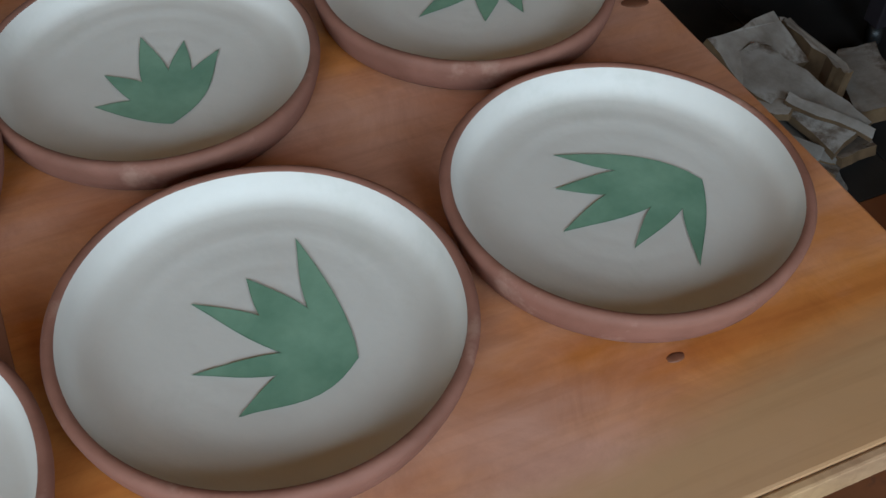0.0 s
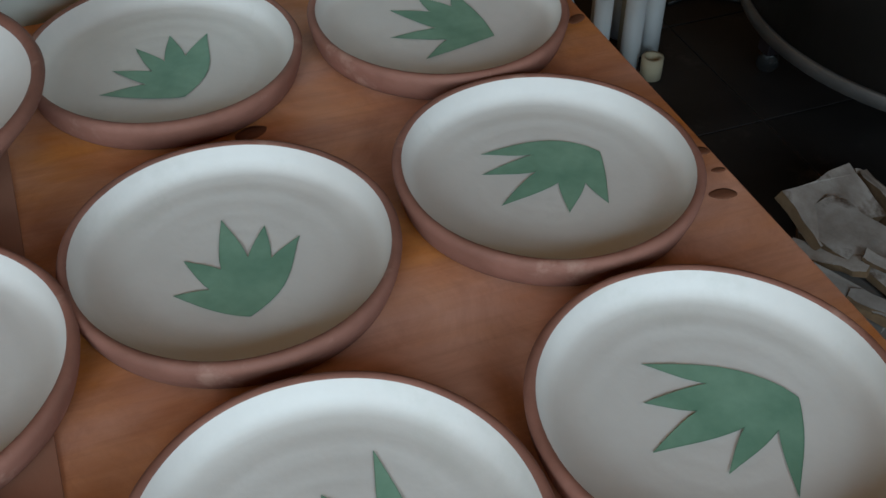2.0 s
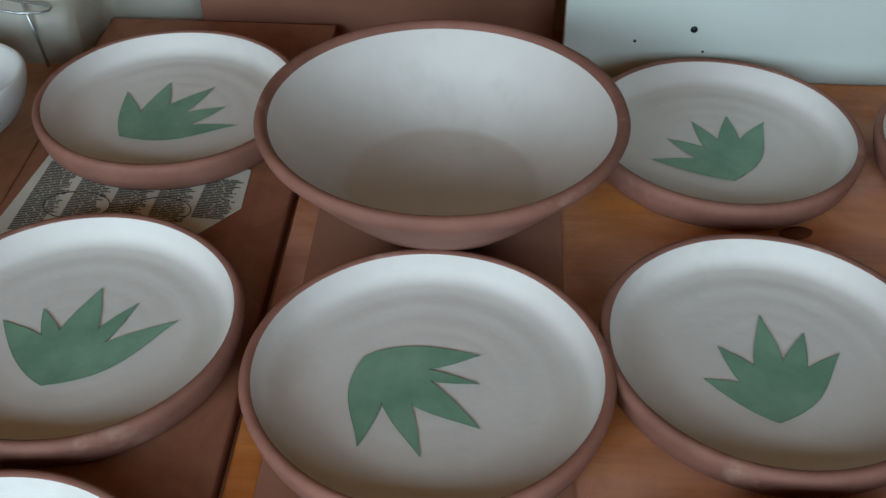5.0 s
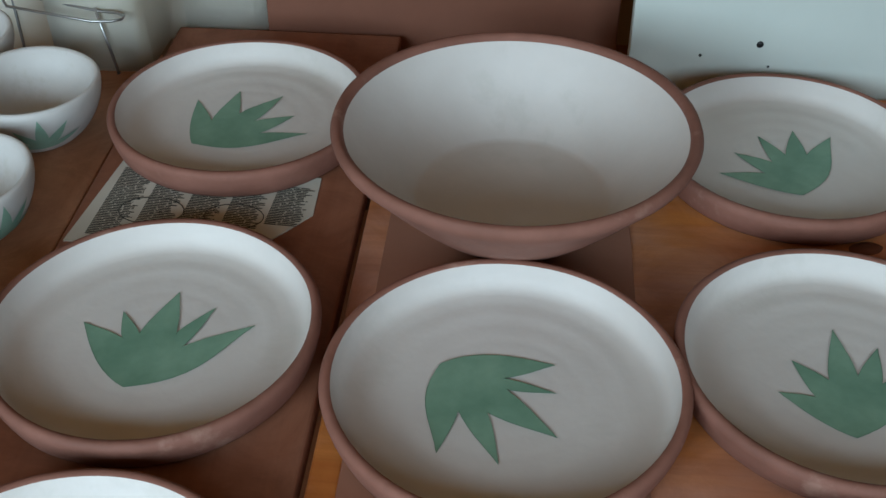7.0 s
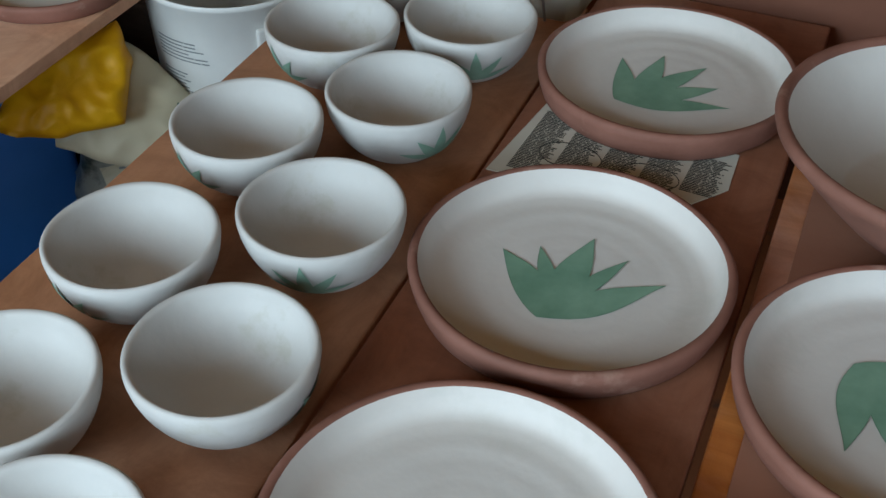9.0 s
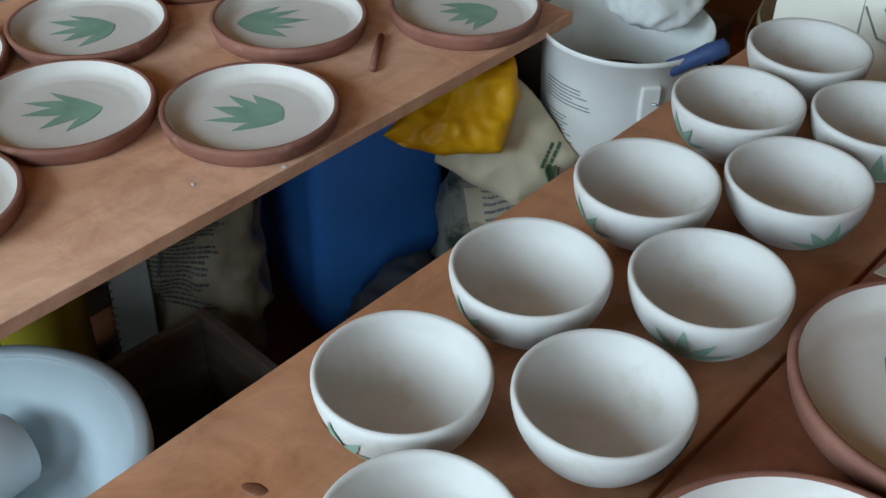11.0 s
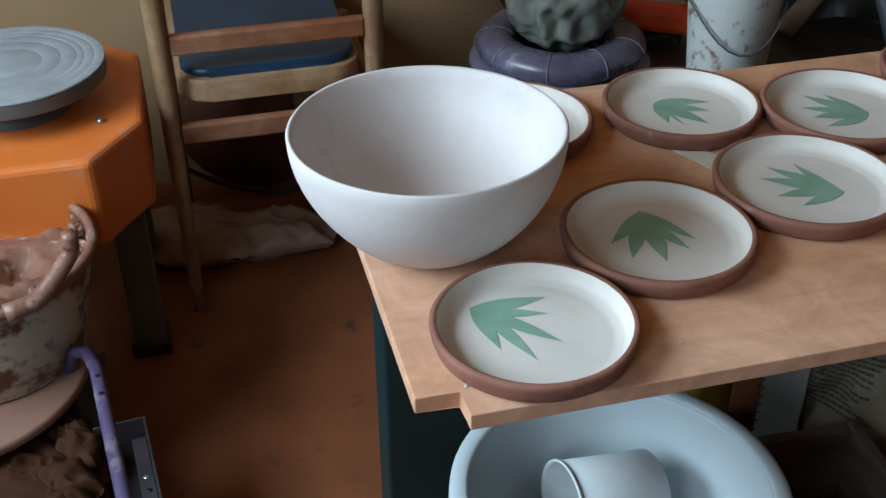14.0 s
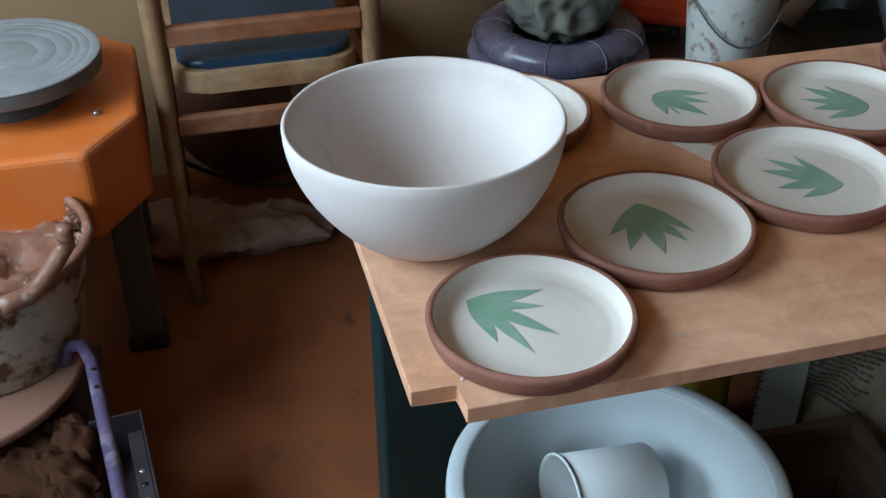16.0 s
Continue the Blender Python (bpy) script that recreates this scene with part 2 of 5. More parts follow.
def rod(points, radius, segs=10, bm=None, taper=None):
    """A round bar along a line of points."""
    bm = bm or bmesh.new()
    pts = [Vector(p) for p in points]
    rings = []
    side = None
    for i, p in enumerate(pts):
        d = (pts[min(i + 1, len(pts) - 1)] - pts[max(i - 1, 0)]).normalized()
        if side is None:
            side = d.cross(Vector((0, 0, 1)) if abs(d.z) < 0.9 else Vector((1, 0, 0)))
        side = (side - d * side.dot(d)).normalized()
        up = side.cross(d)
        r = radius if taper is None else radius + (taper - radius) * i / max(1, len(pts) - 1)
        rings.append([bm.verts.new(p + r * (math.cos(2 * math.pi * k / segs) * side + math.sin(2 * math.pi * k / segs) * up)) for k in range(segs)])
    for a, b in zip(rings, rings[1:]):
        for k in range(segs):
            bm.faces.new((a[k], a[(k + 1) % segs], b[(k + 1) % segs], b[k]))
    bm.faces.new(rings[0][::-1])
    bm.faces.new(rings[-1])
    bmesh.ops.recalc_face_normals(bm, faces=bm.faces)
    return soft(bm)


def slab(w, d, h, r, z0=0.0, taper=1.0, edge=0.004, segs=6):
    """An upright block with rounded corners of radius r, narrower at the foot by taper."""
    bm = bmesh.new()
    pts = []
    for sx, sy, a0 in ((1, 1, 0), (-1, 1, 90), (-1, -1, 180), (1, -1, 270)):
        for k in range(segs + 1):
            a = radians(a0 + 90 * k / segs)
            pts.append((sx * (w / 2 - r) + r * math.cos(a), sy * (d / 2 - r) + r * math.sin(a)))
    lo = [bm.verts.new((x * taper, y * taper, z0)) for x, y in pts]
    hi = [bm.verts.new((x, y, z0 + h)) for x, y in pts]
    caps = [bm.faces.new(lo[::-1]), bm.faces.new(hi)]
    n = len(pts)
    for k in range(n):
        bm.faces.new((lo[k], lo[(k + 1) % n], hi[(k + 1) % n], hi[k])).smooth = True
    bmesh.ops.bevel(bm, geom=[ed for f in caps for ed in f.edges], offset=edge, segments=2, affect="EDGES", profile=0.5)
    return bm


def crumple(bm, amount, size, seed=0, keep=None):
    """Pushes the vertices about along their normals by a folded noise."""
    bm.normal_update()
    for v in bm.verts:
        q = v.co / size + Vector((seed * 3.1, seed * 1.7, seed))
        k = 1.0 if keep is None else keep(v.co)
        v.co += v.normal * amount * k * (0.5 - 2.2 * abs(noise.noise(q)) - 0.9 * abs(noise.noise(q * 2.1)) + 0.35 * noise.noise(q * 0.6))
    return bm


def sack(w, d, h, seed, amount=0.02, size=0.12, power=3.0, sag=0.15, cuts=22):
    """A filled bag: a rounded block, bulging low and crumpled."""
    bm = bmesh.new()
    bmesh.ops.create_icosphere(bm, subdivisions=5, radius=1.0)
    for v in bm.verts:
        c = v.co
        k = (abs(c.x) ** power + abs(c.y) ** power + abs(c.z) ** power) ** (-1 / power)
        c = c * k
        bulge = 1 + sag * (0.3 - c.z) * 0.6
        v.co = Vector((c.x * w / 2 * bulge, c.y * d / 2 * bulge, (c.z + 1) * h / 2))
    crumple(bm, amount, size, seed)
    for v in bm.verts:
        v.co.z = max(v.co.z, 0.001)
    return soft(bm)


def pillow(outline, thick, fold, size, seed, rings=16, segs=96):
    """A flat, half-empty bag: an outline in the xy plane, filled towards its middle, creased, with a thin edge."""
    n = len(outline)
    cx, cy = sum(x for x, _ in outline) / n, sum(y for _, y in outline) / n
    edge = []
    for k in range(segs):
        s = k * n / segs
        i, f = int(s), s - int(s)
        b, c = outline[i % n], outline[(i + 1) % n]
        w = 1 + 0.04 * noise.noise((s * 1.7, seed, 0.5))
        q = [(b[m] + (c[m] - b[m]) * f - (cx, cy)[m]) * w + (cx, cy)[m] for m in (0, 1)]
        edge.append((q[0], q[1]))
    bm = bmesh.new()
    for side in (1, -1):
        mid = bm.verts.new((cx, cy, side * thick / 2))
        loops = []
        for r in range(1, rings + 1):
            u = r / rings
            ring = []
            for ex, ey in edge:
                x, y = cx + (ex - cx) * u, cy + (ey - cy) * u
                q = Vector((x, y, side)) / size + Vector((seed, seed * 0.7, 0))
                crease = 0.6 - 2.0 * abs(noise.noise(q)) - 0.9 * abs(noise.noise(q * 2.3 + Vector((3, 1, 0))))
                z = side * (thick / 2 * math.sqrt(max(0.0, 1 - u ** 3)) + 0.001) + fold * crease * (1.0 if u < 0.97 else 0.8) * (1 if side > 0 else 0.5)
                ring.append(bm.verts.new((x, y, z)))
            loops.append(ring)
        for k in range(segs):
            j = (k + 1) % segs
            bm.faces.new((mid, loops[0][k], loops[0][j]))
            for a, b in zip(loops, loops[1:]):
                bm.faces.new((a[k], b[k], b[j], a[j]))
        if side > 0:
            top = loops[-1]
        else:
            for k in range(segs):
                j = (k + 1) % segs
                bm.faces.new((top[k], loops[-1][k], loops[-1][j], top[j]))
    bmesh.ops.recalc_face_normals(bm, faces=bm.faces)
    return soft(bm)


def facing(origin, u, n):
    """The pose of a plane at origin with its x along u and its z along n."""
    u, n = Vector(u).normalized(), Vector(n).normalized()
    v = n.cross(u)
    return Matrix(((u.x, v.x, n.x, origin[0]), (u.y, v.y, n.y, origin[1]), (u.z, v.z, n.z, origin[2]), (0, 0, 0, 1)))

# ---- room ----
X0, X1, Y0, Y1, ZC = -2.62, 3.0, WY, 2.75, 2.6


def plain(name, bm, material, label, category):
    return tagged(link(name, bm, material), label, category, kind="structure")


FX = 0.62        # where the dark floor begins
plain("floor", box(FX - X0, Y1 - Y0, 0.1, ((X0 + FX) / 2, (Y0 + Y1) / 2, -0.1), 0), M["floor"], "red-brown clay-stained concrete floor", "floor")
FY = 0.97       # and how far it comes forward
plain("floor_front_part", box(X1 - FX, FY - Y0, 0.1, ((X1 + FX) / 2, (Y0 + FY) / 2, -0.1), 0), M["floor"], "red-brown clay-stained concrete floor", "floor")
dark_floor = plain("floor_dark_part", box(X1 - FX, Y1 - FY, 0.1, ((X1 + FX) / 2, (FY + Y1) / 2, -0.105), 0), M["floor_dark"], "dark grey dusty tiled floor", "floor")
plain("wall_west", box(0.15, Y1 - Y0, ZC, (X0 - 0.075, (Y0 + Y1) / 2, 0), 0), M["wall"], "stained beige plaster wall", "wall")
plain("wall_east", box(0.15, Y1 - Y0, ZC, (X1 + 0.075, (Y0 + Y1) / 2, 0), 0), M["unseen_wall"], "unseen wall, dark brown to warm the bounced light", "wall")
plain("wall_north", box(X1 - X0 + 0.3, 0.15, ZC, ((X0 + X1) / 2, Y1 + 0.075, 0), 0), M["unseen_wall"], "unseen wall, dark brown to warm the bounced light", "wall")
plain("ceiling", box(X1 - X0 + 0.3, Y1 - Y0 + 0.3, 0.1, ((X0 + X1) / 2, (Y0 + Y1) / 2, ZC), 0), M["ceiling"], "unseen ceiling, dark orange-brown to warm the bounced light", "ceiling")
sw = bmesh.new()
T = 0.15
yc = WY - T / 2
edges = [X0 - T] + [v for w in WINDOWS for v in w] + [X1 + T]
for k in range(0, len(edges), 2):
    box(edges[k + 1] - edges[k], T, ZC, ((edges[k] + edges[k + 1]) / 2, yc, 0), 0, bm=sw)
for wx0, wx1 in WINDOWS:
    box(wx1 - wx0, T, WZ0, ((wx0 + wx1) / 2, yc, 0), 0, bm=sw)
    box(wx1 - wx0, T, ZC - WZ1, ((wx0 + wx1) / 2, yc, WZ1), 0, bm=sw)
plain("wall_south", sw, M["unseen_wall"], "unseen dark brown wall with two wide windows", "wall")


# ---- worktables ----
def board(name, x0, x1, y0, y1, top, thick, material, label, group="", sag=0.0):
    ob = link(name, box(x1 - x0, y1 - y0, thick, bevel=0.0025), material)
    ob.location = ((x0 + x1) / 2, (y0 + y1) / 2, top - thick)
    return tagged(ob, label, "board", group)


ZA, ZQ, ZW, ZB = 0.75, 0.75, 0.738, 0.641
wide = board("worktable_board", 0.003, 0.856, 0.272, 1.241, ZA, 0.026, M["board"], "wide orange-brown pine board dusted with clay")
part("lipping", box(0.853, 0.008, 0.024, (0, -0.4888, 0.0005), 0.002), M["board_edge"], wide, "pale sawn front edge")
board("worktable_board", -0.273, -0.004, 0.262, 1.338, ZQ, 0.022, M["board_q"], "red-brown wooden board holding leaf plates")
board("worktable_board", -0.600, -0.281, 0.258, 1.29, ZW, 0.022, M["board_b"], "clay-dusted wooden board holding small bowls")


def trestle(x0, x1, y0, y1, top, label, material):
    e = thing("trestle_table", pose((x0 + x1) / 2, (y0 + y1) / 2, 0), label, "table")
    w, d = x1 - x0, y1 - y0
    part("top_rail", box(w, 0.05, 0.07, (0, -d / 2 + 0.05, top - 0.07)), material, e)
    part("top_rail", box(w, 0.05, 0.07, (0, d / 2 - 0.05, top - 0.07)), material, e)
    for sx in (-1, 1):
        part("side_rail", box(0.05, d - 0.15, 0.07, (sx * (w / 2 - 0.025), 0, top - 0.07)), material, e)
        for sy in (-1, 1):
            part("leg", box(0.06, 0.06, top - 0.07, (sx * (w / 2 - 0.035), sy * (d / 2 - 0.05), 0)), material, e)
    return e


M["dark_wood"] = wood("dark_stained_wood", (0.05, 0.03, 0.02), (0.11, 0.065, 0.04), (0.14, 0.09, 0.07))
M["teal"] = mat("dark_teal_paint", (0.004, 0.018, 0.02), (0.007, 0.028, 0.031), 5, 0.45, 0.1, 60, stain=(0.05, 0.06, 0.055), stain_scale=12, stain_at=0.66)
trestle(-0.59, 0.8, 0.33, 1.2, ZW - 0.022, "dark wooden trestle under the boards", M["dark_wood"])
for q, top in ((-0.14, ZQ - 0.022), (0.43, ZA - 0.026)):
    for y in (0.42, 1.12):
        tagged(link("batten", box(0.24 if q < 0 else 0.78, 0.05, top - (ZW - 0.022), (0, 0, 0), 0.001), M["dark_wood"]), "thin wooden batten levelling a board", "batten", "battens").location = (q, y, ZW - 0.022)

# ---- leaf motif ----
def leaf_outline(lobes, notches, bulge):
    """A brushed leaf round its base at the origin: pointed lobes and the notches between them as (heading, length in mm), and how far its two outer sides swell."""
    def pol(a, r):
        return Vector((0.001 * r * math.cos(radians(a)), 0.001 * r * math.sin(radians(a))))

    tips, dips = [pol(*q) for q in lobes], [pol(*q) for q in notches]
    turn = 1 if tips[0].x * tips[-1].y - tips[0].y * tips[-1].x > 0 else -1

    def sweep(p, q, swell, peak, n):
        """Points from p up to q, swelling to the right of the way by a share of its length."""
        d = q - p
        out = Vector((d.y, -d.x)) * turn * swell
        return [p + d * (k / n) + out * math.sin(math.pi * (k / n) ** peak) for k in range(n)]

    pts = sweep(Vector((0, 0)), tips[0], bulge[0] + 0.01, 0.8, 10)
    for k in range(len(tips)):
        if k:
            pts += sweep(dips[k - 1], tips[k], 0.03, 0.7, 6)
        if k < len(dips):
            pts += sweep(tips[k], dips[k], 0.03, 1.5, 6)
    pts += sweep(tips[-1], Vector((0, 0)), bulge[1] + 0.01, 1.3, 10)
    return [(p.x, p.y) for p in pts]


def leaf_mesh(pts, z=0.0, steps=0):
    bm = bmesh.new()
    vs = [bm.verts.new((x, y, z)) for x, y in pts]
    f = bm.faces.new(vs)
    f.normal_update()
    if f.normal.z < 0:
        f.normal_flip()
        f.normal_update()
    bmesh.ops.triangulate(bm, faces=[f])
    if steps:
        bmesh.ops.subdivide_edges(bm, edges=bm.edges[:], cuts=steps, use_grid_fill=True)
    bm.normal_update()
    for f in bm.faces:
        if f.normal.z < 0:
            f.normal_flip()
    return bm


# ---- plates ----
def plate_profiles(R, h, ring):
    wall, foot, fl = 0.0078, R * 0.93, h * 0.27
    body = [(0, 0.002), (foot - 0.012, 0.002), (foot - 0.008, 0), (foot, 0.0012), (foot + R * 0.03, h * 0.16), (R * 0.985, h * 0.45), (R, h * 0.72), (R + 0.0006, h * 0.88), (R - 0.0015, h * 0.975), (R - 0.004, h), (R - wall + 0.001, h * 0.985), (R - wall, h * 0.955)]
    inner = [(R - wall, h * 0.955), (R - wall - 0.0012, h * 0.74), (R - wall - 0.003, h * 0.53), (R - wall - 0.0062, h * 0.39), (R - wall - 0.0105, h * 0.31), (R - wall - 0.0150, fl + 0.0007)]
    for k in range(16):
        r = R * (0.79 - 0.046 * k)
        inner.append((r, fl + (0.0011 if k == 2 else 0.0005 if k % 3 == 0 else 0.0) * ring - 0.0007 * (1 - r / R)))
    inner.append((0, fl - 0.0007))
    return body, inner, fl


PLATE_MESH = {}


def plate(kind, x, y, top, leaf, seed, label, group, size=1.0):
    R, h = (0.135, 0.034) if kind == "large" else (0.1165, 0.028)
    e = thing("leaf_plate" if leaf else "plate", pose(x, y, top, 0, 0, seed * 47 % 360) @ Matrix.Diagonal((size, size, 1, 1)), label, "plate", group)
    body, inner, fl = plate_profiles(R, h, 0.7 if kind == "large" else 0.25)
    if kind not in PLATE_MESH:
        b = part("body", lathe(body, 88, 0.012, 2), M["terracotta"], e, "bare terracotta rim and wall")
        s = part("slip_coat", lathe(inner, 88, 0.012, 2), M["slip"], e, "matte cream slip inside")
        PLATE_MESH[kind] = (b.data, s.data)
    else:
        for nm, me, lab in zip(("body", "slip_coat"), PLATE_MESH[kind], ("bare terracotta rim and wall", "matte cream slip inside")):
            o = new(nm, me)
            o.parent = e
            o["label"] = lab
    if leaf:
        bx, by, lobes, notches, bulge = leaf
        outline = leaf_outline(lobes, [(a, r * (1 if kind == "large" else 0.86)) for a, r in notches], bulge)
        inv = e.matrix_world.inverted() @ Matrix.Translation((x + bx, y + by, top + fl))
        lf = leaf_mesh(outline, 0.0006 if kind == "large" else 0.0003)
        bmesh.ops.transform(lf, matrix=inv, verts=lf.verts)
        part("leaf_motif", lf, M["leaf" if kind == "large" else "leaf_b"], e, "painted green five-pointed leaf")
        if kind != "large":
            return e
        vein = bmesh.new()
        n_out = len(outline)
        for k in range(n_out):
            p, q = Vector((*outline[k], 0.0008)), Vector((*outline[(k + 1) % n_out], 0.0008))
            d = (q - p)
            if d.length < 1e-4:
                continue
            s = Vector((-d.y, d.x, 0)).normalized() * 0.0002
            vein.faces.new([vein.verts.new(p - s), vein.verts.new(q - s), vein.verts.new(q + s), vein.verts.new(p + s)])
        bmesh.ops.transform(vein, matrix=inv, verts=vein.verts)
        part("leaf_outline", vein, M["leaf_line"], e, "thin dark painted outline")
    return e


def large_plate(seed, x, y, leaf=None, size=1.0, lift=0.0):
    plate("large", x, y, (ZQ if x < 0 else ZA) + lift, leaf, seed, "large terracotta plate with cream slip and painted green leaf" if leaf else "large terracotta plate with cream slip inside", "leaf plates on the worktable", size)


def small_plate(seed, x, y, leaf=None, size=1.0):
    plate("small", x, y, ZB, leaf, seed, "small terracotta plate with cream slip and grey-green leaf" if leaf else "small terracotta plate with plain cream slip", "leaf plates on the low table", size)


large_plate(1, 0.406, 0.498, (0.048, -0.042, ((91, 116), (116, 104), (135, 122), (164, 106), (-171, 85)), ((107, 54), (129, 75), (152, 50), (172, 53)), (0.04, 0.13)), size=1.028)
large_plate(2, 0.686, 0.514, (0.066, -0.005, ((143, 113), (162, 112), (-177, 122), (-154, 92), (-124, 88)), ((148, 65), (169, 76), (-169, 52), (-146, 36)), (0.11, 0.03)))
large_plate(3, 0.408, 0.79, (-0.003, -0.064, ((140, 67), (114, 87), (88, 119), (70, 106), (52, 98)), ((120, 46), (99, 60), (78, 67), (62, 66)), (0.05, 0.1)))
large_plate(4, 0.142, 0.744, (-0.052, 0.03, ((4, 91), (-15, 95), (-37, 116), (-63, 111), (-87, 92)), ((-13, 52), (-24, 58), (-51, 63), (-70, 52)), (0.11, 0.1)), size=1.035, lift=0.003)
large_plate(5, 0.411, 1.095, (0.006, -0.059, ((158, 82), (130, 89), (106, 106), (86, 115), (67, 115)), ((132, 46), (111, 58), (95, 68), (78, 72)), (0.04, 0.11)))
large_plate(6, 0.692, 1.075, (0.047, -0.04, ((-168, 83), (162, 107), (135, 120), (115, 113), (94, 102)), ((168, 49), (146, 62), (124, 81), (106, 72)), (0.0, 0.03)))
large_plate(7, 0.688, 0.799, (0.063, 0.020, ((162, 108), (177, 113), (-161, 120), (-133, 92), (-111, 73)), ((164, 60), (-174, 67), (-153, 61), (-132, 48)), (0.16, 0.01)))
large_plate(8, -0.143, 0.784, (-0.01, -0.054, ((128, 89), (107, 90), (83, 115), (63, 109), (42, 117)), ((108, 57), (95, 61), (69, 68), (55, 59)), (0.07, 0.12)))
large_plate(9, -0.146, 1.12, (-0.042, -0.048, ((100, 85), (76, 109), (53, 124), (33, 113), (14, 117)), ((78, 45), (60, 69), (41, 72), (21, 69)), (0.04, 0.12)))
large_plate(10, -0.125, 0.497)
large_plate(11, 0.128, 0.463)
small_plate(31, -1.036, 0.21, (-0.06, -0.055, ((89, 88), (69, 85), (44, 115), (23, 113), (9, 79)), ((74, 53), (57, 56), (36, 62), (20, 55)), (0.08, 0.07)), size=0.96)
small_plate(32, -1.168, 0.408, (-0.068, 0.006, ((28, 89), (15, 99), (-6, 113), (-27, 107), (-46, 86)), ((19, 59), (4, 77), (-16, 73), (-35, 67)), (0.08, 0.06)))
small_plate(33, -1.23, 0.641, (0.018, 0.044, ((-76, 70), (-98, 89), (-124, 105), (-142, 107), (-163, 88)), ((-90, 41), (-114, 62), (-135, 75), (-153, 65)), (0.1, 0.03)), size=1.025)
small_plate(34, -1.05, 0.803, (0.034, 0.024, ((-112, 71), (-135, 103), (-155, 100), (-175, 101), (169, 80)), ((-126, 53), (-142, 72), (-166, 72), (177, 59)), (0.07, 0.18)))
small_plate(35, -1.474, 0.578, (-0.037, -0.025, ((77, 82), (57, 82), (31, 96), (10, 78), (-5, 65)), ((70, 46), (46, 57), (12, 49), (6, 45)), (0.16, 0.12)), size=0.975)
small_plate(36, -1.406, 0.799, (0.005, 0.039, ((-74, 83), (-95, 85), (-115, 96), (-140, 99), (-157, 79)), ((-80, 45), (-106, 66), (-124, 62), (-149, 61)), (0.17, 0.07)))
small_plate(37, -1.209, 1.014, (-0.062, -0.05, ((87, 83), (70, 102), (50, 108), (35, 90), (14, 91)), ((81, 59), (63, 68), (39, 67), (26, 64)), (0.13, 0.13)))
small_plate(38, -1.045, 1.225, (0.028, 0.042, ((-149, 91), (-133, 90), (-110, 86), (-93, 72), (-78, 77)), ((-144, 68), (-124, 68), (-104, 61), (-90, 59)), (0.17, 0.12)))
small_plate(39, -1.47, 1.034, (-0.056, 0.03, ((-82, 91), (-58, 98), (-35, 103), (-8, 81), (13, 77)), ((-67, 54), (-44, 59), (-24, 61), (-7, 48)), (0.07, 0.06)))
small_plate(40, -1.317, 1.237, (-0.063, 0.067, ((-87, 88), (-68, 89), (-50, 105), (-30, 103), (-10, 78)), ((-74, 62), (-56, 73), (-40, 75), (-15, 53)), (0.01, 0.03)))
small_plate(41, -1.49, 0.325)

# ---- low table ----
def notched_board():
    pts = [(-1.605, 0.064), (-0.974, 0.064), (-0.974, 0.112), (-0.936, 0.112), (-0.936, 1.357), (-1.605, 1.357)]
    bm = bmesh.new()
    lo = [bm.verts.new((x, y, ZB - 0.02)) for x, y in pts]
    hi = [bm.verts.new((x, y, ZB)) for x, y in pts]
    bm.faces.new(lo[::-1])
    bm.faces.new(hi)
    for k in range(6):
        bm.faces.new((lo[k], lo[(k + 1) % 6], hi[(k + 1) % 6], hi[k]))
    bmesh.ops.bevel(bm, geom=bm.edges[:], offset=0.0015, segments=2, affect="EDGES", profile=0.5)
    tagged(link("low_table_board", bm, M["board_low"]), "broad clay-dusted wooden table board with a notched corner", "board")


notched_board()

# ---- bowls ----
BOWL_R, BOWL_H = 0.0725, 0.066


def bowl_outer(u):
    """Radius and height of the bowl's outside at u from the foot (0) to the rim (1)."""
    return (0.034 + (BOWL_R - 0.034) * math.sin(u * math.pi / 2) ** 0.85 if u > 0 else 0.034), BOWL_H * (u ** 1.25)


def bowl_mesh():
    out = [(0, 0.003), (0.028, 0.002), (0.031, 0.0)]
    out += [bowl_outer(k / 12) for k in range(13)]
    out[-1] = (BOWL_R - 0.0005, BOWL_H - 0.0015)
    out += [(BOWL_R - 0.0028, BOWL_H + 0.0006), (BOWL_R - 0.0055, BOWL_H - 0.001)]
    for k in range(11, -1, -1):
        r, z = bowl_outer(k / 12)
        out.append((max(0.012, r - 0.0066), z + 0.0045))
    out.append((0, 0.0052))
    return lathe(out, 56, 0.012, 3)


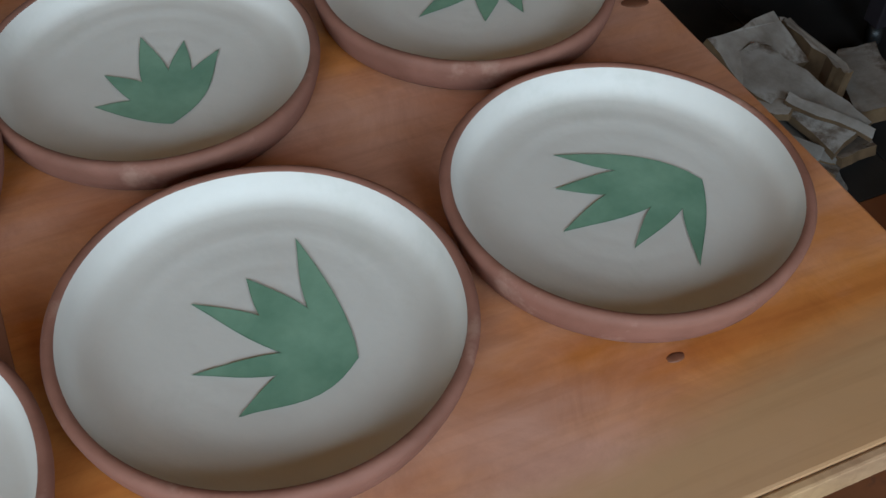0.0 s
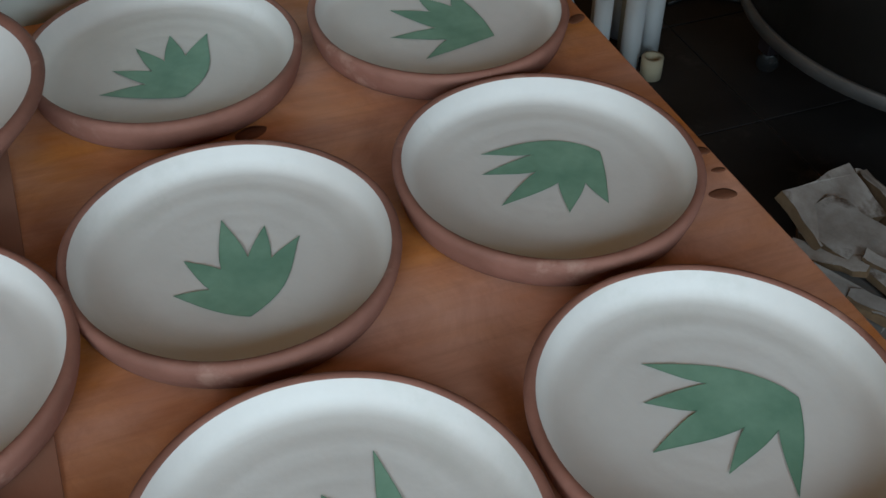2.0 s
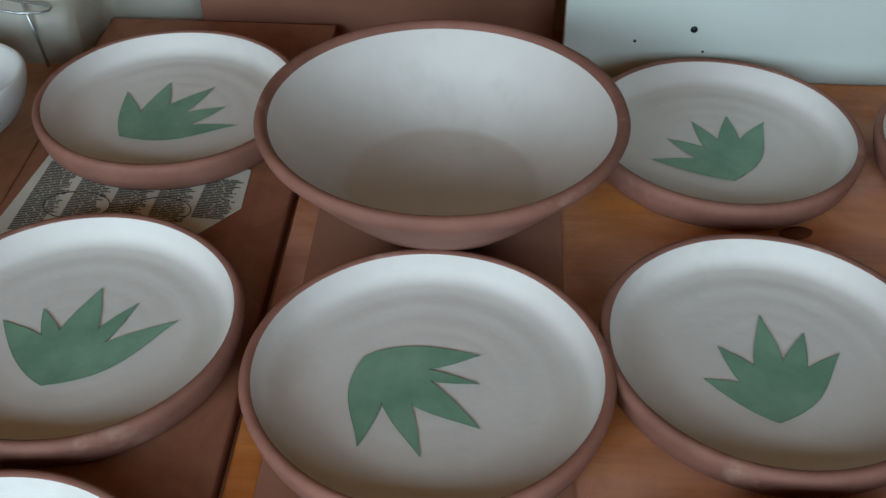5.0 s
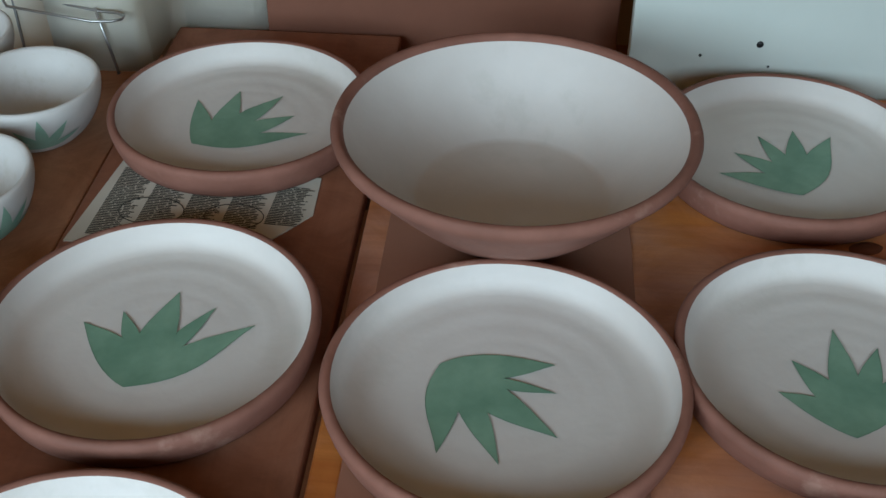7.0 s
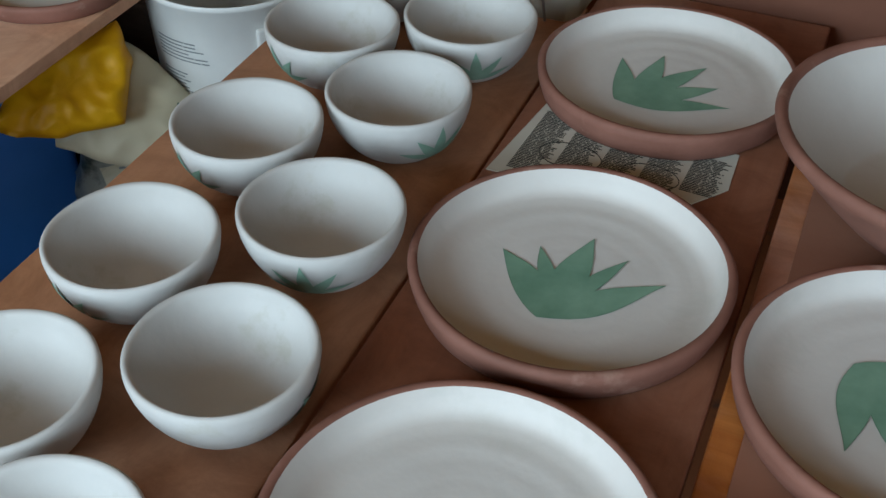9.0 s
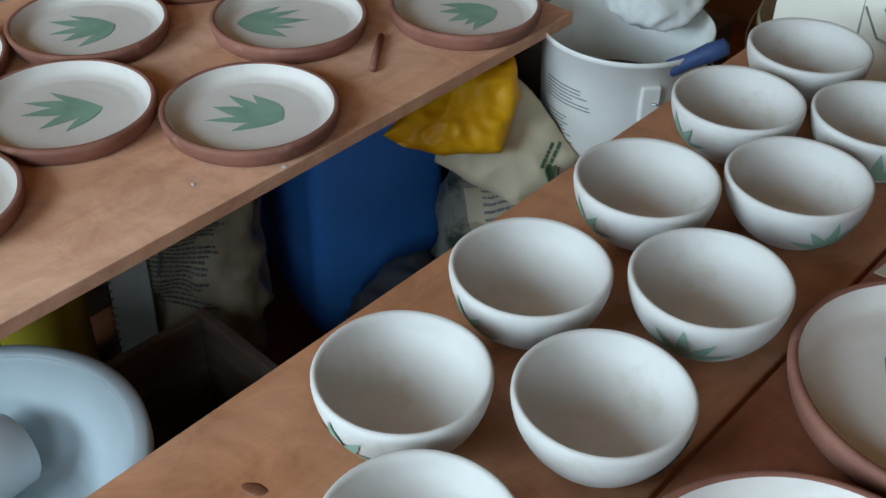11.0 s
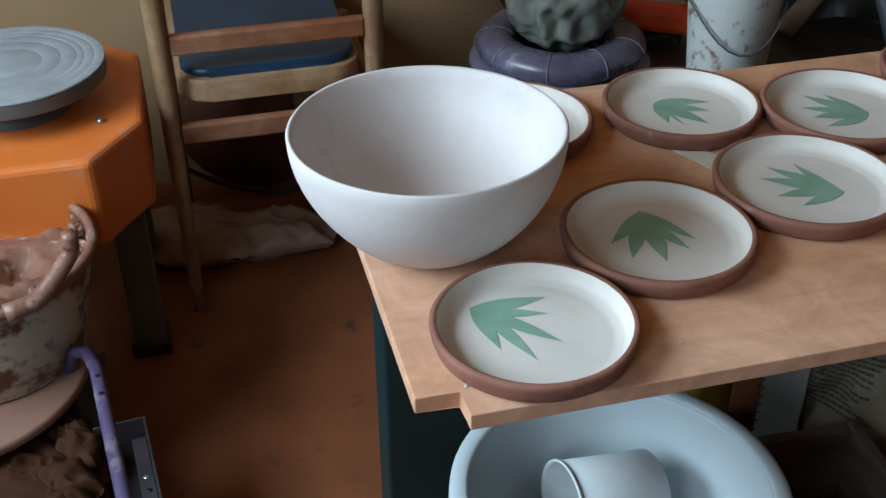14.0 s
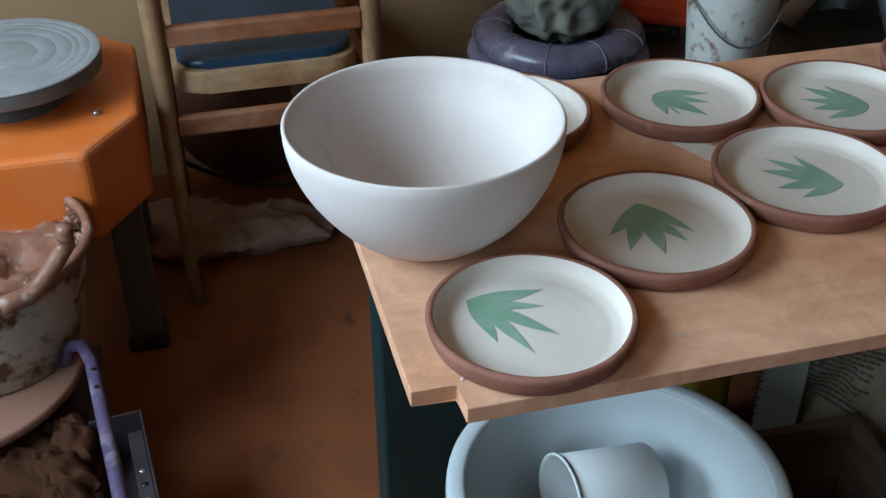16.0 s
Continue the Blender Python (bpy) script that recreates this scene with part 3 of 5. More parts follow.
bowl_data = None
BOWLS = [(-0.340, 0.565, 15), (-0.352, 0.743, -75), (-0.371, 0.940, -29), (-0.363, 1.108, -62), (-0.470, 0.476, -95), (-0.477, 0.648, -110),
         (-0.479, 0.835, -118), (-0.492, 1.034, -122), (-0.492, 1.200, None), (-0.357, 0.372, None)]
for k, (x, y, az) in enumerate(BOWLS):
    e = thing("small_bowl", pose(x, y, ZW), "small white-slipped bowl with a painted green leaf" if az is not None else "small white-slipped pottery bowl", "bowl", "small bowls on the board")
    if bowl_data is None:
        bowl_data = part("body", bowl_mesh(), M["slip_bowl"], e).data
    else:
        o = new("body", bowl_data)
        o.parent = e
        o.rotation_euler = (0, 0, k * 0.9)
    if az is not None:
        lf = leaf_mesh(leaf_outline(((153, 42), (122, 43), (92, 47), (60, 44), (28, 41)), ((137, 18), (107, 21), (76, 21), (44, 18)), (0.1, 0.1)), 0, 1)
        for v in lf.verts:
            u = min(0.94, 0.31 + max(0.0, v.co.y) / 0.078)
            r, z = bowl_outer(u)
            a = radians(az) + v.co.x / 0.058
            v.co = Vector(((r + 0.0012) * math.cos(a), (r + 0.0012) * math.sin(a), z))
        part("leaf_motif", lf, M["leaf_b"], e, "painted grey-green leaf")

# large terracotta bowl
def big_bowl():
    e = thing("mixing_bowl", pose(0.139, 0.981, ZA + 0.003), "large terracotta bowl lined with cream slip", "bowl")
    R, h = 0.162, 0.112
    prof = [(0, 0.004), (0.055, 0.003), (0.058, 0), (0.064, 0.002)]
    for k in range(1, 9):
        u = k / 9
        prof.append((0.064 + (R - 0.064) * u ** 0.84, 0.002 + (h - 0.012) * u))
    prof += [(R - 0.001, h - 0.012), (R + 0.001, h - 0.006), (R - 0.001, h - 0.001), (R - 0.005, h + 0.0005), (R - 0.009, h - 0.002), (R - 0.0105, h - 0.006)]
    part("body", lathe(prof, 80, 0.004, 5), M["terracotta"], e, "bare terracotta outside and rim")
    inn = [(R - 0.0105, h - 0.006)]
    for k in range(8, 0, -1):
        u = k / 9
        inn.append((0.092 + (R - 0.0125 - 0.092) * u ** 0.9, 0.034 + (h - 0.044) * u))
    inn += [(0.0915, 0.0325), (0.088, 0.0305), (0.084, 0.0298), (0.06, 0.029), (0.03, 0.0284), (0, 0.028)]
    part("slip_coat", lathe(inn, 80, 0.004, 5), M["slip"], e, "cream slip lining")


big_bowl()


def white_bowl():
    e = thing("salad_bowl", pose(-1.265, 0.152, ZB), "large white-slipped bowl with an uneven rim", "bowl")
    R, h = 0.1625, 0.150
    o = [(0, 0.004), (0.06, 0.003), (0.064, 0), (0.07, 0.001)]
    for k in range(1, 13):
        u = k / 12
        o.append((0.07 + (R - 0.07) * math.sin(u * math.pi / 2) ** 0.8, (h - 0.002) * u ** 1.15))
    o += [(R - 0.002, h + 0.0005), (R - 0.0055, h - 0.001)]
    for k in range(11, 0, -1):
        u = k / 12
        o.append((0.064 + (R - 0.0075 - 0.064) * math.sin(u * math.pi / 2) ** 0.8, 0.008 + (h - 0.01) * u ** 1.15))
    o.append((0, 0.008))
    part("body", lathe(o, 80, 0.02, 9), M["slip_white"], e)


white_bowl()

# ---- more materials ----
M["white_plastic"] = mat("scuffed_white_plastic", (0.70, 0.69, 0.66), (0.80, 0.79, 0.75), 7, 0.4, 0.06, 50, stain=(0.42, 0.33, 0.26), stain_scale=7, stain_at=0.66)
M["clay_plastic"] = mat("clay_splashed_plastic", (0.62, 0.63, 0.60), (0.74, 0.75, 0.72), 6, 0.5, 0.3, 60, stain=(0.28, 0.15, 0.10), stain_scale=30, stain_at=0.56)
M["bucket_splash"] = mat("clay_smeared_bucket", (0.44, 0.41, 0.35), (0.54, 0.51, 0.45), 6, 0.35, 0.6, 40, stain=(0.13, 0.055, 0.035), stain_scale=15, stain_at=0.46)
M["basin"] = mat("blue_grey_plastic", (0.42, 0.475, 0.50), (0.49, 0.545, 0.57), 5, 0.42, 0.05, 60)
M["cup"] = mat("frosted_plastic_cup", (0.54, 0.57, 0.58), (0.60, 0.63, 0.64), 5, 0.4, 0.03, 60)
M["blue_bin"] = mat("deep_blue_plastic", (0.04, 0.18, 0.55), (0.055, 0.23, 0.66), 4, 0.42, 0.06, 30, stain=(0.03, 0.07, 0.20), stain_scale=5, stain_at=0.66)
M["sack_grey"] = mat("printed_grey_sack", (0.12, 0.093, 0.06), (0.22, 0.178, 0.125), 16, 0.5, 0.4, 40)
M["sack_cream"] = mat("cream_plastic_sack", (0.58, 0.52, 0.36), (0.68, 0.62, 0.45), 6, 0.45, 0.15, 40)
M["yellow_bag"] = mat("yellow_plastic_bag", (0.70, 0.32, 0.003), (0.88, 0.48, 0.008), 14, 0.5, 0.5, 60, spec=0.3, transmission=0.1)
M["yellow_pot"] = mat("yellow_plastic", (0.45, 0.36, 0.03), (0.55, 0.45, 0.05), 6, 0.4, 0.05)
M["black"] = mat("black_plastic", (0.012, 0.012, 0.013), (0.03, 0.03, 0.03), 12, 0.4, 0.2, 60, stain=(0.14, 0.13, 0.12), stain_scale=30, stain_at=0.62)
M["black_bag"] = mat("dusty_bin_bag", (0.07, 0.073, 0.064), (0.20, 0.20, 0.17), 9, 0.35, 0.3, 50)
M["ink"] = mat("faded_ink", (0.03, 0.03, 0.028), (0.07, 0.07, 0.06), 30, 0.7, 0)
M["ink_grey"] = mat("grey_print", (0.20, 0.21, 0.21), (0.30, 0.31, 0.31), 30, 0.7, 0)
M["orange"] = mat("orange_wheel_plastic", (0.58, 0.125, 0.02), (0.66, 0.18, 0.04), 4, 0.42, 0.08, 40, stain=(0.58, 0.24, 0.13), stain_scale=3.5, stain_at=0.5)
M["wheel_metal"] = mat("scratched_grey_wheel", (0.24, 0.265, 0.29), (0.36, 0.385, 0.41), 14, 0.6, 0.25, 70, metal=0.25, stain=(0.42, 0.42, 0.42), stain_scale=9, stain_at=0.6)
M["wheel_rim"] = mat("dark_grey_metal", (0.10, 0.11, 0.115), (0.16, 0.165, 0.165), 9, 0.4, 0.1, 60, metal=0.3)
M["grey_steel"] = mat("dark_grey_painted_steel", (0.05, 0.055, 0.065), (0.09, 0.095, 0.105), 6, 0.5, 0.1, 50)
M["steel"] = mat("dull_steel", (0.35, 0.35, 0.34), (0.5, 0.5, 0.49), 6, 0.35, 0.05, 60, metal=0.9)
M["kiln"] = mat("brushed_kiln_steel", (0.05, 0.043, 0.037), (0.09, 0.08, 0.07), 2.5, 0.38, 0.1, 80, metal=0.7, stretch=(1, 1, 0.1))
M["kiln_band"] = mat("dull_band_steel", (0.16, 0.155, 0.15), (0.26, 0.25, 0.24), 7, 0.45, 0.1, 60, metal=0.6)
M["leg_grey"] = mat("grey_painted_leg", (0.075, 0.078, 0.082), (0.12, 0.122, 0.125), 6, 0.6, 0.1, 50)
M["seat_blue"] = mat("worn_blue_vinyl", (0.007, 0.022, 0.045), (0.013, 0.042, 0.085), 5, 0.4, 0.15, 50, stain=(0.10, 0.09, 0.09), stain_scale=5, stain_at=0.66)
M["chair_wood"] = wood("clay_smeared_chair_wood", (0.17, 0.085, 0.04), (0.33, 0.195, 0.10), (0.46, 0.35, 0.24), 2)
M["chair_rail"] = wood("worn_red_brown_wood", (0.17, 0.055, 0.02), (0.29, 0.105, 0.045), (0.36, 0.22, 0.15), 1)
M["chair_edge"] = wood("chipped_seat_edge", (0.20, 0.08, 0.03), (0.40, 0.21, 0.085), (0.48, 0.37, 0.24), 1)
M["purple"] = mat("purple_plastic", (0.06, 0.052, 0.085), (0.125, 0.112, 0.165), 9, 0.28, 0.2, 50, stain=(0.27, 0.24, 0.27), stain_scale=9, stain_at=0.56)
M["seam_white"] = mat("pale_purple_seam", (0.17, 0.155, 0.20), (0.27, 0.25, 0.29), 20, 0.4, 0.1)
M["purple_clear"] = mat("smoky_purple_plastic", (0.13, 0.12, 0.19), (0.22, 0.21, 0.30), 6, 0.22, 0.1, 40, stain=(0.30, 0.27, 0.27), stain_scale=6, stain_at=0.6)
M["red_plastic"] = mat("orange_red_plastic", (0.62, 0.06, 0.02), (0.72, 0.09, 0.03), 6, 0.4, 0.05)
M["clear_bag"] = mat("crumpled_milky_polythene", (0.62, 0.61, 0.58), (0.78, 0.775, 0.75), 7, 0.45, 0.25, 40, spec=0.35, transmission=0.12)
M["cloth"] = mat("dull_pinkish_brown", (0.22, 0.135, 0.10), (0.35, 0.24, 0.195), 12, 0.45, 0.4, 50)
M["tube_purple"] = mat("scuffed_purple_paint", (0.05, 0.035, 0.085), (0.10, 0.075, 0.15), 9, 0.4, 0.1, 50, stain=(0.22, 0.19, 0.22), stain_scale=14, stain_at=0.54)
M["rag"] = mat("wet_brown_rag", (0.03, 0.011, 0.005), (0.065, 0.026, 0.014), 12, 0.85, 0.4, 50, spec=0.1)
M["pink_clay"] = mat("wet_pink_clay", (0.16, 0.072, 0.048), (0.27, 0.135, 0.095), 18, 0.4, 1.0, 60, stain=(0.42, 0.33, 0.28), stain_scale=24, stain_at=0.6, spec=0.5)
M["rag_pale"] = mat("yellowed_cloth", (0.26, 0.19, 0.09), (0.36, 0.28, 0.15), 12, 0.7, 0.4, 50)
M["tray_dark"] = mat("dark_tray_metal", (0.02, 0.016, 0.02), (0.045, 0.035, 0.042), 8, 0.5, 0.1, 50)
M["batt"] = mat("clay_stained_batt", (0.20, 0.095, 0.065), (0.28, 0.145, 0.105), 6, 0.75, 0.2, 60)
M["shelf"] = mat("kiln_shelf_wash", (0.17, 0.135, 0.11), (0.44, 0.40, 0.37), 9, 0.85, 0.8, 45, stain=(0.10, 0.062, 0.04), stain_scale=8, stain_at=0.53, per_object=0.4)
M["shelf_edge"] = mat("broken_fireclay", (0.10, 0.058, 0.03), (0.21, 0.13, 0.07), 20, 0.9, 0.6, 60)
M["paper_tube"] = mat("white_card_tube", (0.62, 0.63, 0.62), (0.70, 0.71, 0.70), 5, 0.6, 0.05)
M["cane"] = mat("tan_card_tube", (0.45, 0.38, 0.25), (0.55, 0.47, 0.32), 9, 0.7, 0.1)
M["newsprint"] = mat("yellowed_newsprint", (0.50, 0.46, 0.38), (0.60, 0.56, 0.48), 6, 0.85, 0.05, stain=(0.33, 0.17, 0.12), stain_scale=12, stain_at=0.62)
M["paper"] = mat("creased_white_paper", (0.74, 0.71, 0.61), (0.83, 0.80, 0.70), 4, 0.7, 0.1)
M["label_black"] = mat("black_label", (0.006, 0.006, 0.006), (0.01, 0.01, 0.01), 5, 0.4, 0)
M["label_yellow"] = mat("yellow_print", (0.62, 0.52, 0.02), (0.66, 0.56, 0.03), 5, 0.5, 0)
M["brush_blue"] = mat("blue_rubber_grip", (0.03, 0.06, 0.16), (0.05, 0.09, 0.23), 20, 0.6, 0.3, 60, stain=(0.2, 0.2, 0.22), stain_scale=30, stain_at=0.62)
M["brown_disc"] = mat("dark_brown_fibreboard", (0.15, 0.09, 0.045), (0.22, 0.135, 0.07), 3, 0.75, 0.15, 50)
M["red_disc"] = mat("dark_red_brown_board", (0.085, 0.032, 0.018), (0.13, 0.05, 0.028), 3, 0.7, 0.15, 50)
M["backboard"] = mat("red_brown_fibreboard", (0.18, 0.066, 0.038), (0.23, 0.09, 0.054), 5, 0.75, 0.1, 120)
M["beige_tub"] = mat("beige_plastic", (0.44, 0.39, 0.29), (0.52, 0.47, 0.36), 4, 0.5, 0.08)
M["red_panel"] = mat("dark_red_brown_panel", (0.16, 0.045, 0.025), (0.23, 0.07, 0.04), 4, 0.6, 0.1)


def vessel(profile_out, wall, segs=48, floor=0.006):
    """A hollow turned vessel: the outside from foot to rim, and an inside offset by the wall."""
    p = [(0, 0.0)] + profile_out
    inn = [(max(0.002, r - wall), max(z, floor)) for r, z in profile_out[::-1]]
    return lathe(p + [(profile_out[-1][0] - wall * 0.5, profile_out[-1][1] + wall * 0.35)] + inn + [(0, floor)], segs)


def flat_bars(rows, w, h, gap, seed, ragged=0.25, split=0.0):
    """Lines of print as plain bars in the xy plane, each 0.4 mm thick."""
    rnd = random.Random(seed)
    bm = bmesh.new()
    for k in range(rows):
        y = -k * gap
        x = 0.0
        end = w * (1 - rnd.random() * ragged)
        while x < end:
            run = end - x if not split else min(end - x, rnd.uniform(0.5, 1.6) * split)
            box(max(run - 0.0015, 0.001), h, 0.0004, (x + run / 2, y, 0), 0, bm=bm)
            x += run
    return bm


# ---- what lies on and behind the worktable ----
def sheet(name, x0, x1, y0, y1, z, thick, material, label, category):
    ob = link(name, box(x1 - x0, y1 - y0, thick, bevel=0.0006), material)
    ob.location = ((x0 + x1) / 2, (y0 + y1) / 2, z)
    return tagged(ob, label, category)


sheet("cardboard_sheet", 0.026, 0.250, 0.40, 1.20, ZA, 0.003, M["card"], "red-brown sheet of cardboard under plates and bowl", "cardboard")


def newspaper():
    e = thing("newspaper", pose(-0.15, 0.985, ZQ, 0, 0, -3), "torn printed newspaper strip stained with red clay", "newspaper")
    bm = bmesh.new()
    pts = [(-0.115, -0.075), (0.065, -0.06), (0.103, -0.005), (0.098, 0.055), (-0.105, 0.075)]
    top = [bm.verts.new((x, y, 0.0012)) for x, y in pts]
    bot = [bm.verts.new((x, y, 0)) for x, y in pts]
    bm.faces.new(top)
    bm.faces.new(bot[::-1])
    for k in range(5):
        bm.faces.new((bot[k], bot[(k + 1) % 5], top[(k + 1) % 5], top[k]))
    part("sheet", bm, M["newsprint"], e)
    for c, (x, y, rows) in enumerate(((-0.100, 0.045, 42), (-0.060, 0.045, 42), (-0.020, 0.045, 40), (0.020, 0.042, 34), (0.060, 0.035, 24))):
        col = flat_bars(rows, 0.036, 0.0011, 0.0026, 5 + c, 0.25, 0.014)
        for v in col.verts:
            v.co += Vector((x, y, 0.0013))
        part("print_column", col, M["ink"], e, "columns of small unreadable print")
    for c, (x, y, r) in enumerate(((-0.05, -0.02, 0.021), (0.03, -0.018, 0.019))):
        ring = rod([(x + r * 1.5 * math.cos(a * 0.3), y + r * math.sin(a * 0.3), 0.0016) for a in range(22)], 0.0005, 5)
        part("pen_loop", ring, M["ink"], e, "hand-drawn dark pen loop")


newspaper()


def upright(name, x0, x1, y, z0, z1, thick, material, label, category, lean=4.0):
    ob = link(name, box(x1 - x0, thick, z1 - z0, bevel=0.002), material)
    ob.matrix_world = pose((x0 + x1) / 2, y + thick / 2, z0, -lean)
    return tagged(ob, label, category)


upright("brown_backboard", -0.168, 0.253, 1.349, 0.66, 1.16, 0.006, M["backboard"], "red-brown fibreboard panel propped behind the bowl", "panel", 2)
white = upright("white_board", 0.258, 0.702, 1.246, 0.66, 1.2, 0.018, M["white_wall"], "glossy white panel with small dark holes", "panel", 1.0)
upright("red_backboard", 0.706, 0.87, 1.262, 0.60, 1.1, 0.02, M["red_panel"], "dark red-brown wooden panel behind the worktable", "panel", 1.0)
for x, z, r in ((0.397, 0.806, 0.004), (0.335, 0.79, 0.0018), (0.41, 0.78, 0.0016)):
    h = part("screw_hole", lathe([(0, 0.0), (r, 0.0), (r * 0.7, 0.0008), (0, 0.0009)], 14), M["label_black"], white, "small dark screw hole")
    h.matrix_basis = pose(x - 0.48, -0.0093, z - 0.66, 90)


def folded_sheet():
    """A stiff sheet of paper standing on edge, folded in plan round the corner of a board."""
    plan = [(-0.392, 1.247), (-0.345, 1.243), (-0.297, 1.245), (-0.2845, 1.262), (-0.2825, 1.325), (-0.266, 1.346), (-0.22, 1.352), (-0.185, 1.358), (-0.13, 1.366)]
    bm = bmesh.new()
    rows = []
    for k, z in enumerate((ZW + 0.001, ZW + 0.1, ZW + 0.22, ZW + 0.34)):
        rows.append([bm.verts.new((x - 0.004 * k, y + 0.003 * k, z)) for x, y in plan])
    for lo, hi in zip(rows, rows[1:]):
        for k in range(len(plan) - 1):
            bm.faces.new((lo[k], lo[k + 1], hi[k + 1], hi[k]))
    bmesh.ops.solidify(bm, geom=bm.faces[:], thickness=0.0012)
    bmesh.ops.recalc_face_normals(bm, faces=bm.faces)
    tagged(link("cream_sheet", soft(bm), M["paper"]), "folded cream paper sheet standing behind the boards", "paper")


folded_sheet()


def carton():
    e = thing("white_carton", pose(-0.535, 1.50, 0, 0, 0, 4), "creased white cardboard carton behind the bowls", "carton")
    part("body", box(0.22, 0.16, 0.86, (0, 0, 0), 0.006), M["paper"], e)
    part("flap", box(0.10, 0.005, 0.14, (0.065, -0.083, 0.72), 0.001, pose(0, 0, 0, 10)), M["paper"], e)
    part("seam", box(0.003, 0.002, 0.5, (0.012, -0.0815, 0.36), 0), M["ink_grey"], e)


carton()


def wire_loop():
    o = link("wire_loop", rod([(-0.05, 0.07, 0.012), (-0.02, 0.03, 0.006), (0.07, 0.013, 0), (0.092, 0.010, 0), (0.102, 0.004, 0), (0.102, -0.004, 0), (0.092, -0.010, 0), (0.07, -0.012, 0), (-0.03, 0.005, 0.005), (-0.07, 0.06, 0.012)], 0.0016, 8), M["steel"])
    o.matrix_world = pose(-0.40, 1.228, 0.816)
    tagged(o, "looped steel wire handle lying behind the bowls", "wire handle")
    r = link("metal_rod", rod([(-0.319, 1.238, ZW + 0.001), (-0.325, 1.239, 0.775), (-0.333, 1.240, 0.82)], 0.0018, 8), M["steel"])
    tagged(r, "thin steel rod leaning on the paper sheet", "rod")


wire_loop()
gb = link("grey_bag", sack(0.12, 0.11, 0.76, 12, 0.016, 0.08), M["basin"])
gb.location = (0.965, 1.40, 0)
tagged(gb, "grey-blue crumpled plastic bag standing behind the table", "bag")

# marks on the boards
M["tile"] = mat("dusty_black_tile", (0.016, 0.0135, 0.013), (0.036, 0.031, 0.029), 5, 0.5, 0.3, 50, stain=(0.065, 0.055, 0.048), stain_scale=7, stain_at=0.6, per_object=0.2)
M["knot"] = mat("red_brown_resin_knot", (0.10, 0.035, 0.018), (0.20, 0.075, 0.04), 60, 0.5, 0.2, 90)
for k, (x, y, z, r) in enumerate(((0.845, 0.799, ZA, 0.0075), (0.832, 0.737, ZA, 0.0095), (0.846, 0.768, ZA, 0.005), (0.649, 0.38, ZA, 0.005), (0.52, 0.315, ZA, 0.006), (0.464, 0.970, ZA, 0.012), (-0.51, 0.352, ZW, 0.008), (0.842, 1.05, ZA, 0.009))):
    o = link("knot", lathe([(0, 0.0006), (r * 0.6, 0.0006), (r, 0.0002), (r * 1.02, 0)], 18, 0.15, k), M["knot"])
    o.matrix_world = pose(x, y, z, 0, 0, 7 * k - 20) @ Matrix.Diagonal((1.35, 0.75, 1, 1))
    tagged(o, "dark resin knot in the board", "knot", "wood knots")
for k, (x, y) in enumerate(((-0.992, 0.659), (-0.94, 0.76), (-0.99, 0.36), (-0.98, 0.12))):
    o = link("plaster_crumb", crumple(box(0.005, 0.0036, 0.0014, bevel=0.0005), 0.0006, 0.004, k), M["slip_white"])
    o.matrix_world = pose(x, y, ZB, 0, 0, 40 * k)
    tagged(o, "tiny white plaster crumb on the board", "crumb", "crumbs")
st = link("clay_stick", rod([(0, 0, 0.006), (0.0, 0.05, 0.006), (0.002, 0.10, 0.006)], 0.0055, 10), M["terracotta"])
st.matrix_world = pose(-1.028, 1.005, ZB, 0, 0, 38)
tagged(st, "short terracotta stick lying on the board", "stick")
np_ = link("paper_scrap", crumple(box(0.12, 0.035, 0.001, bevel=0), 0.0006, 0.02, 2), M["newsprint"])
np_.matrix_world = pose(-1.335, 0.565, ZB + 0.001, 0, 0, 25)
tagged(np_, "scrap of newspaper under a plate", "paper")


# ---- under and beside the low table ----
def table_support(x, y, w, d, label, material):
    o = link("table_support", box(w, d, ZB - 0.022, bevel=0.004), material)
    o.location = (x, y, 0)
    return tagged(o, label, "support", "low table supports")


table_support(-1.30, 0.288, 0.07, 0.40, "dark teal painted end panel under the board", M["teal"])
table_support(-1.55, 1.31, 0.05, 0.05, "dark wooden post under the board", M["dark_wood"])
# added panel, no known part: keeps window light out from under the table
table_support(-1.585, 0.80, 0.02, 0.92, "added dark panel blocking light under the board", M["dark_wood"])
table_support(-1.53, 0.25, 0.06, 0.06, "dark wooden post under the board", M["dark_wood"])


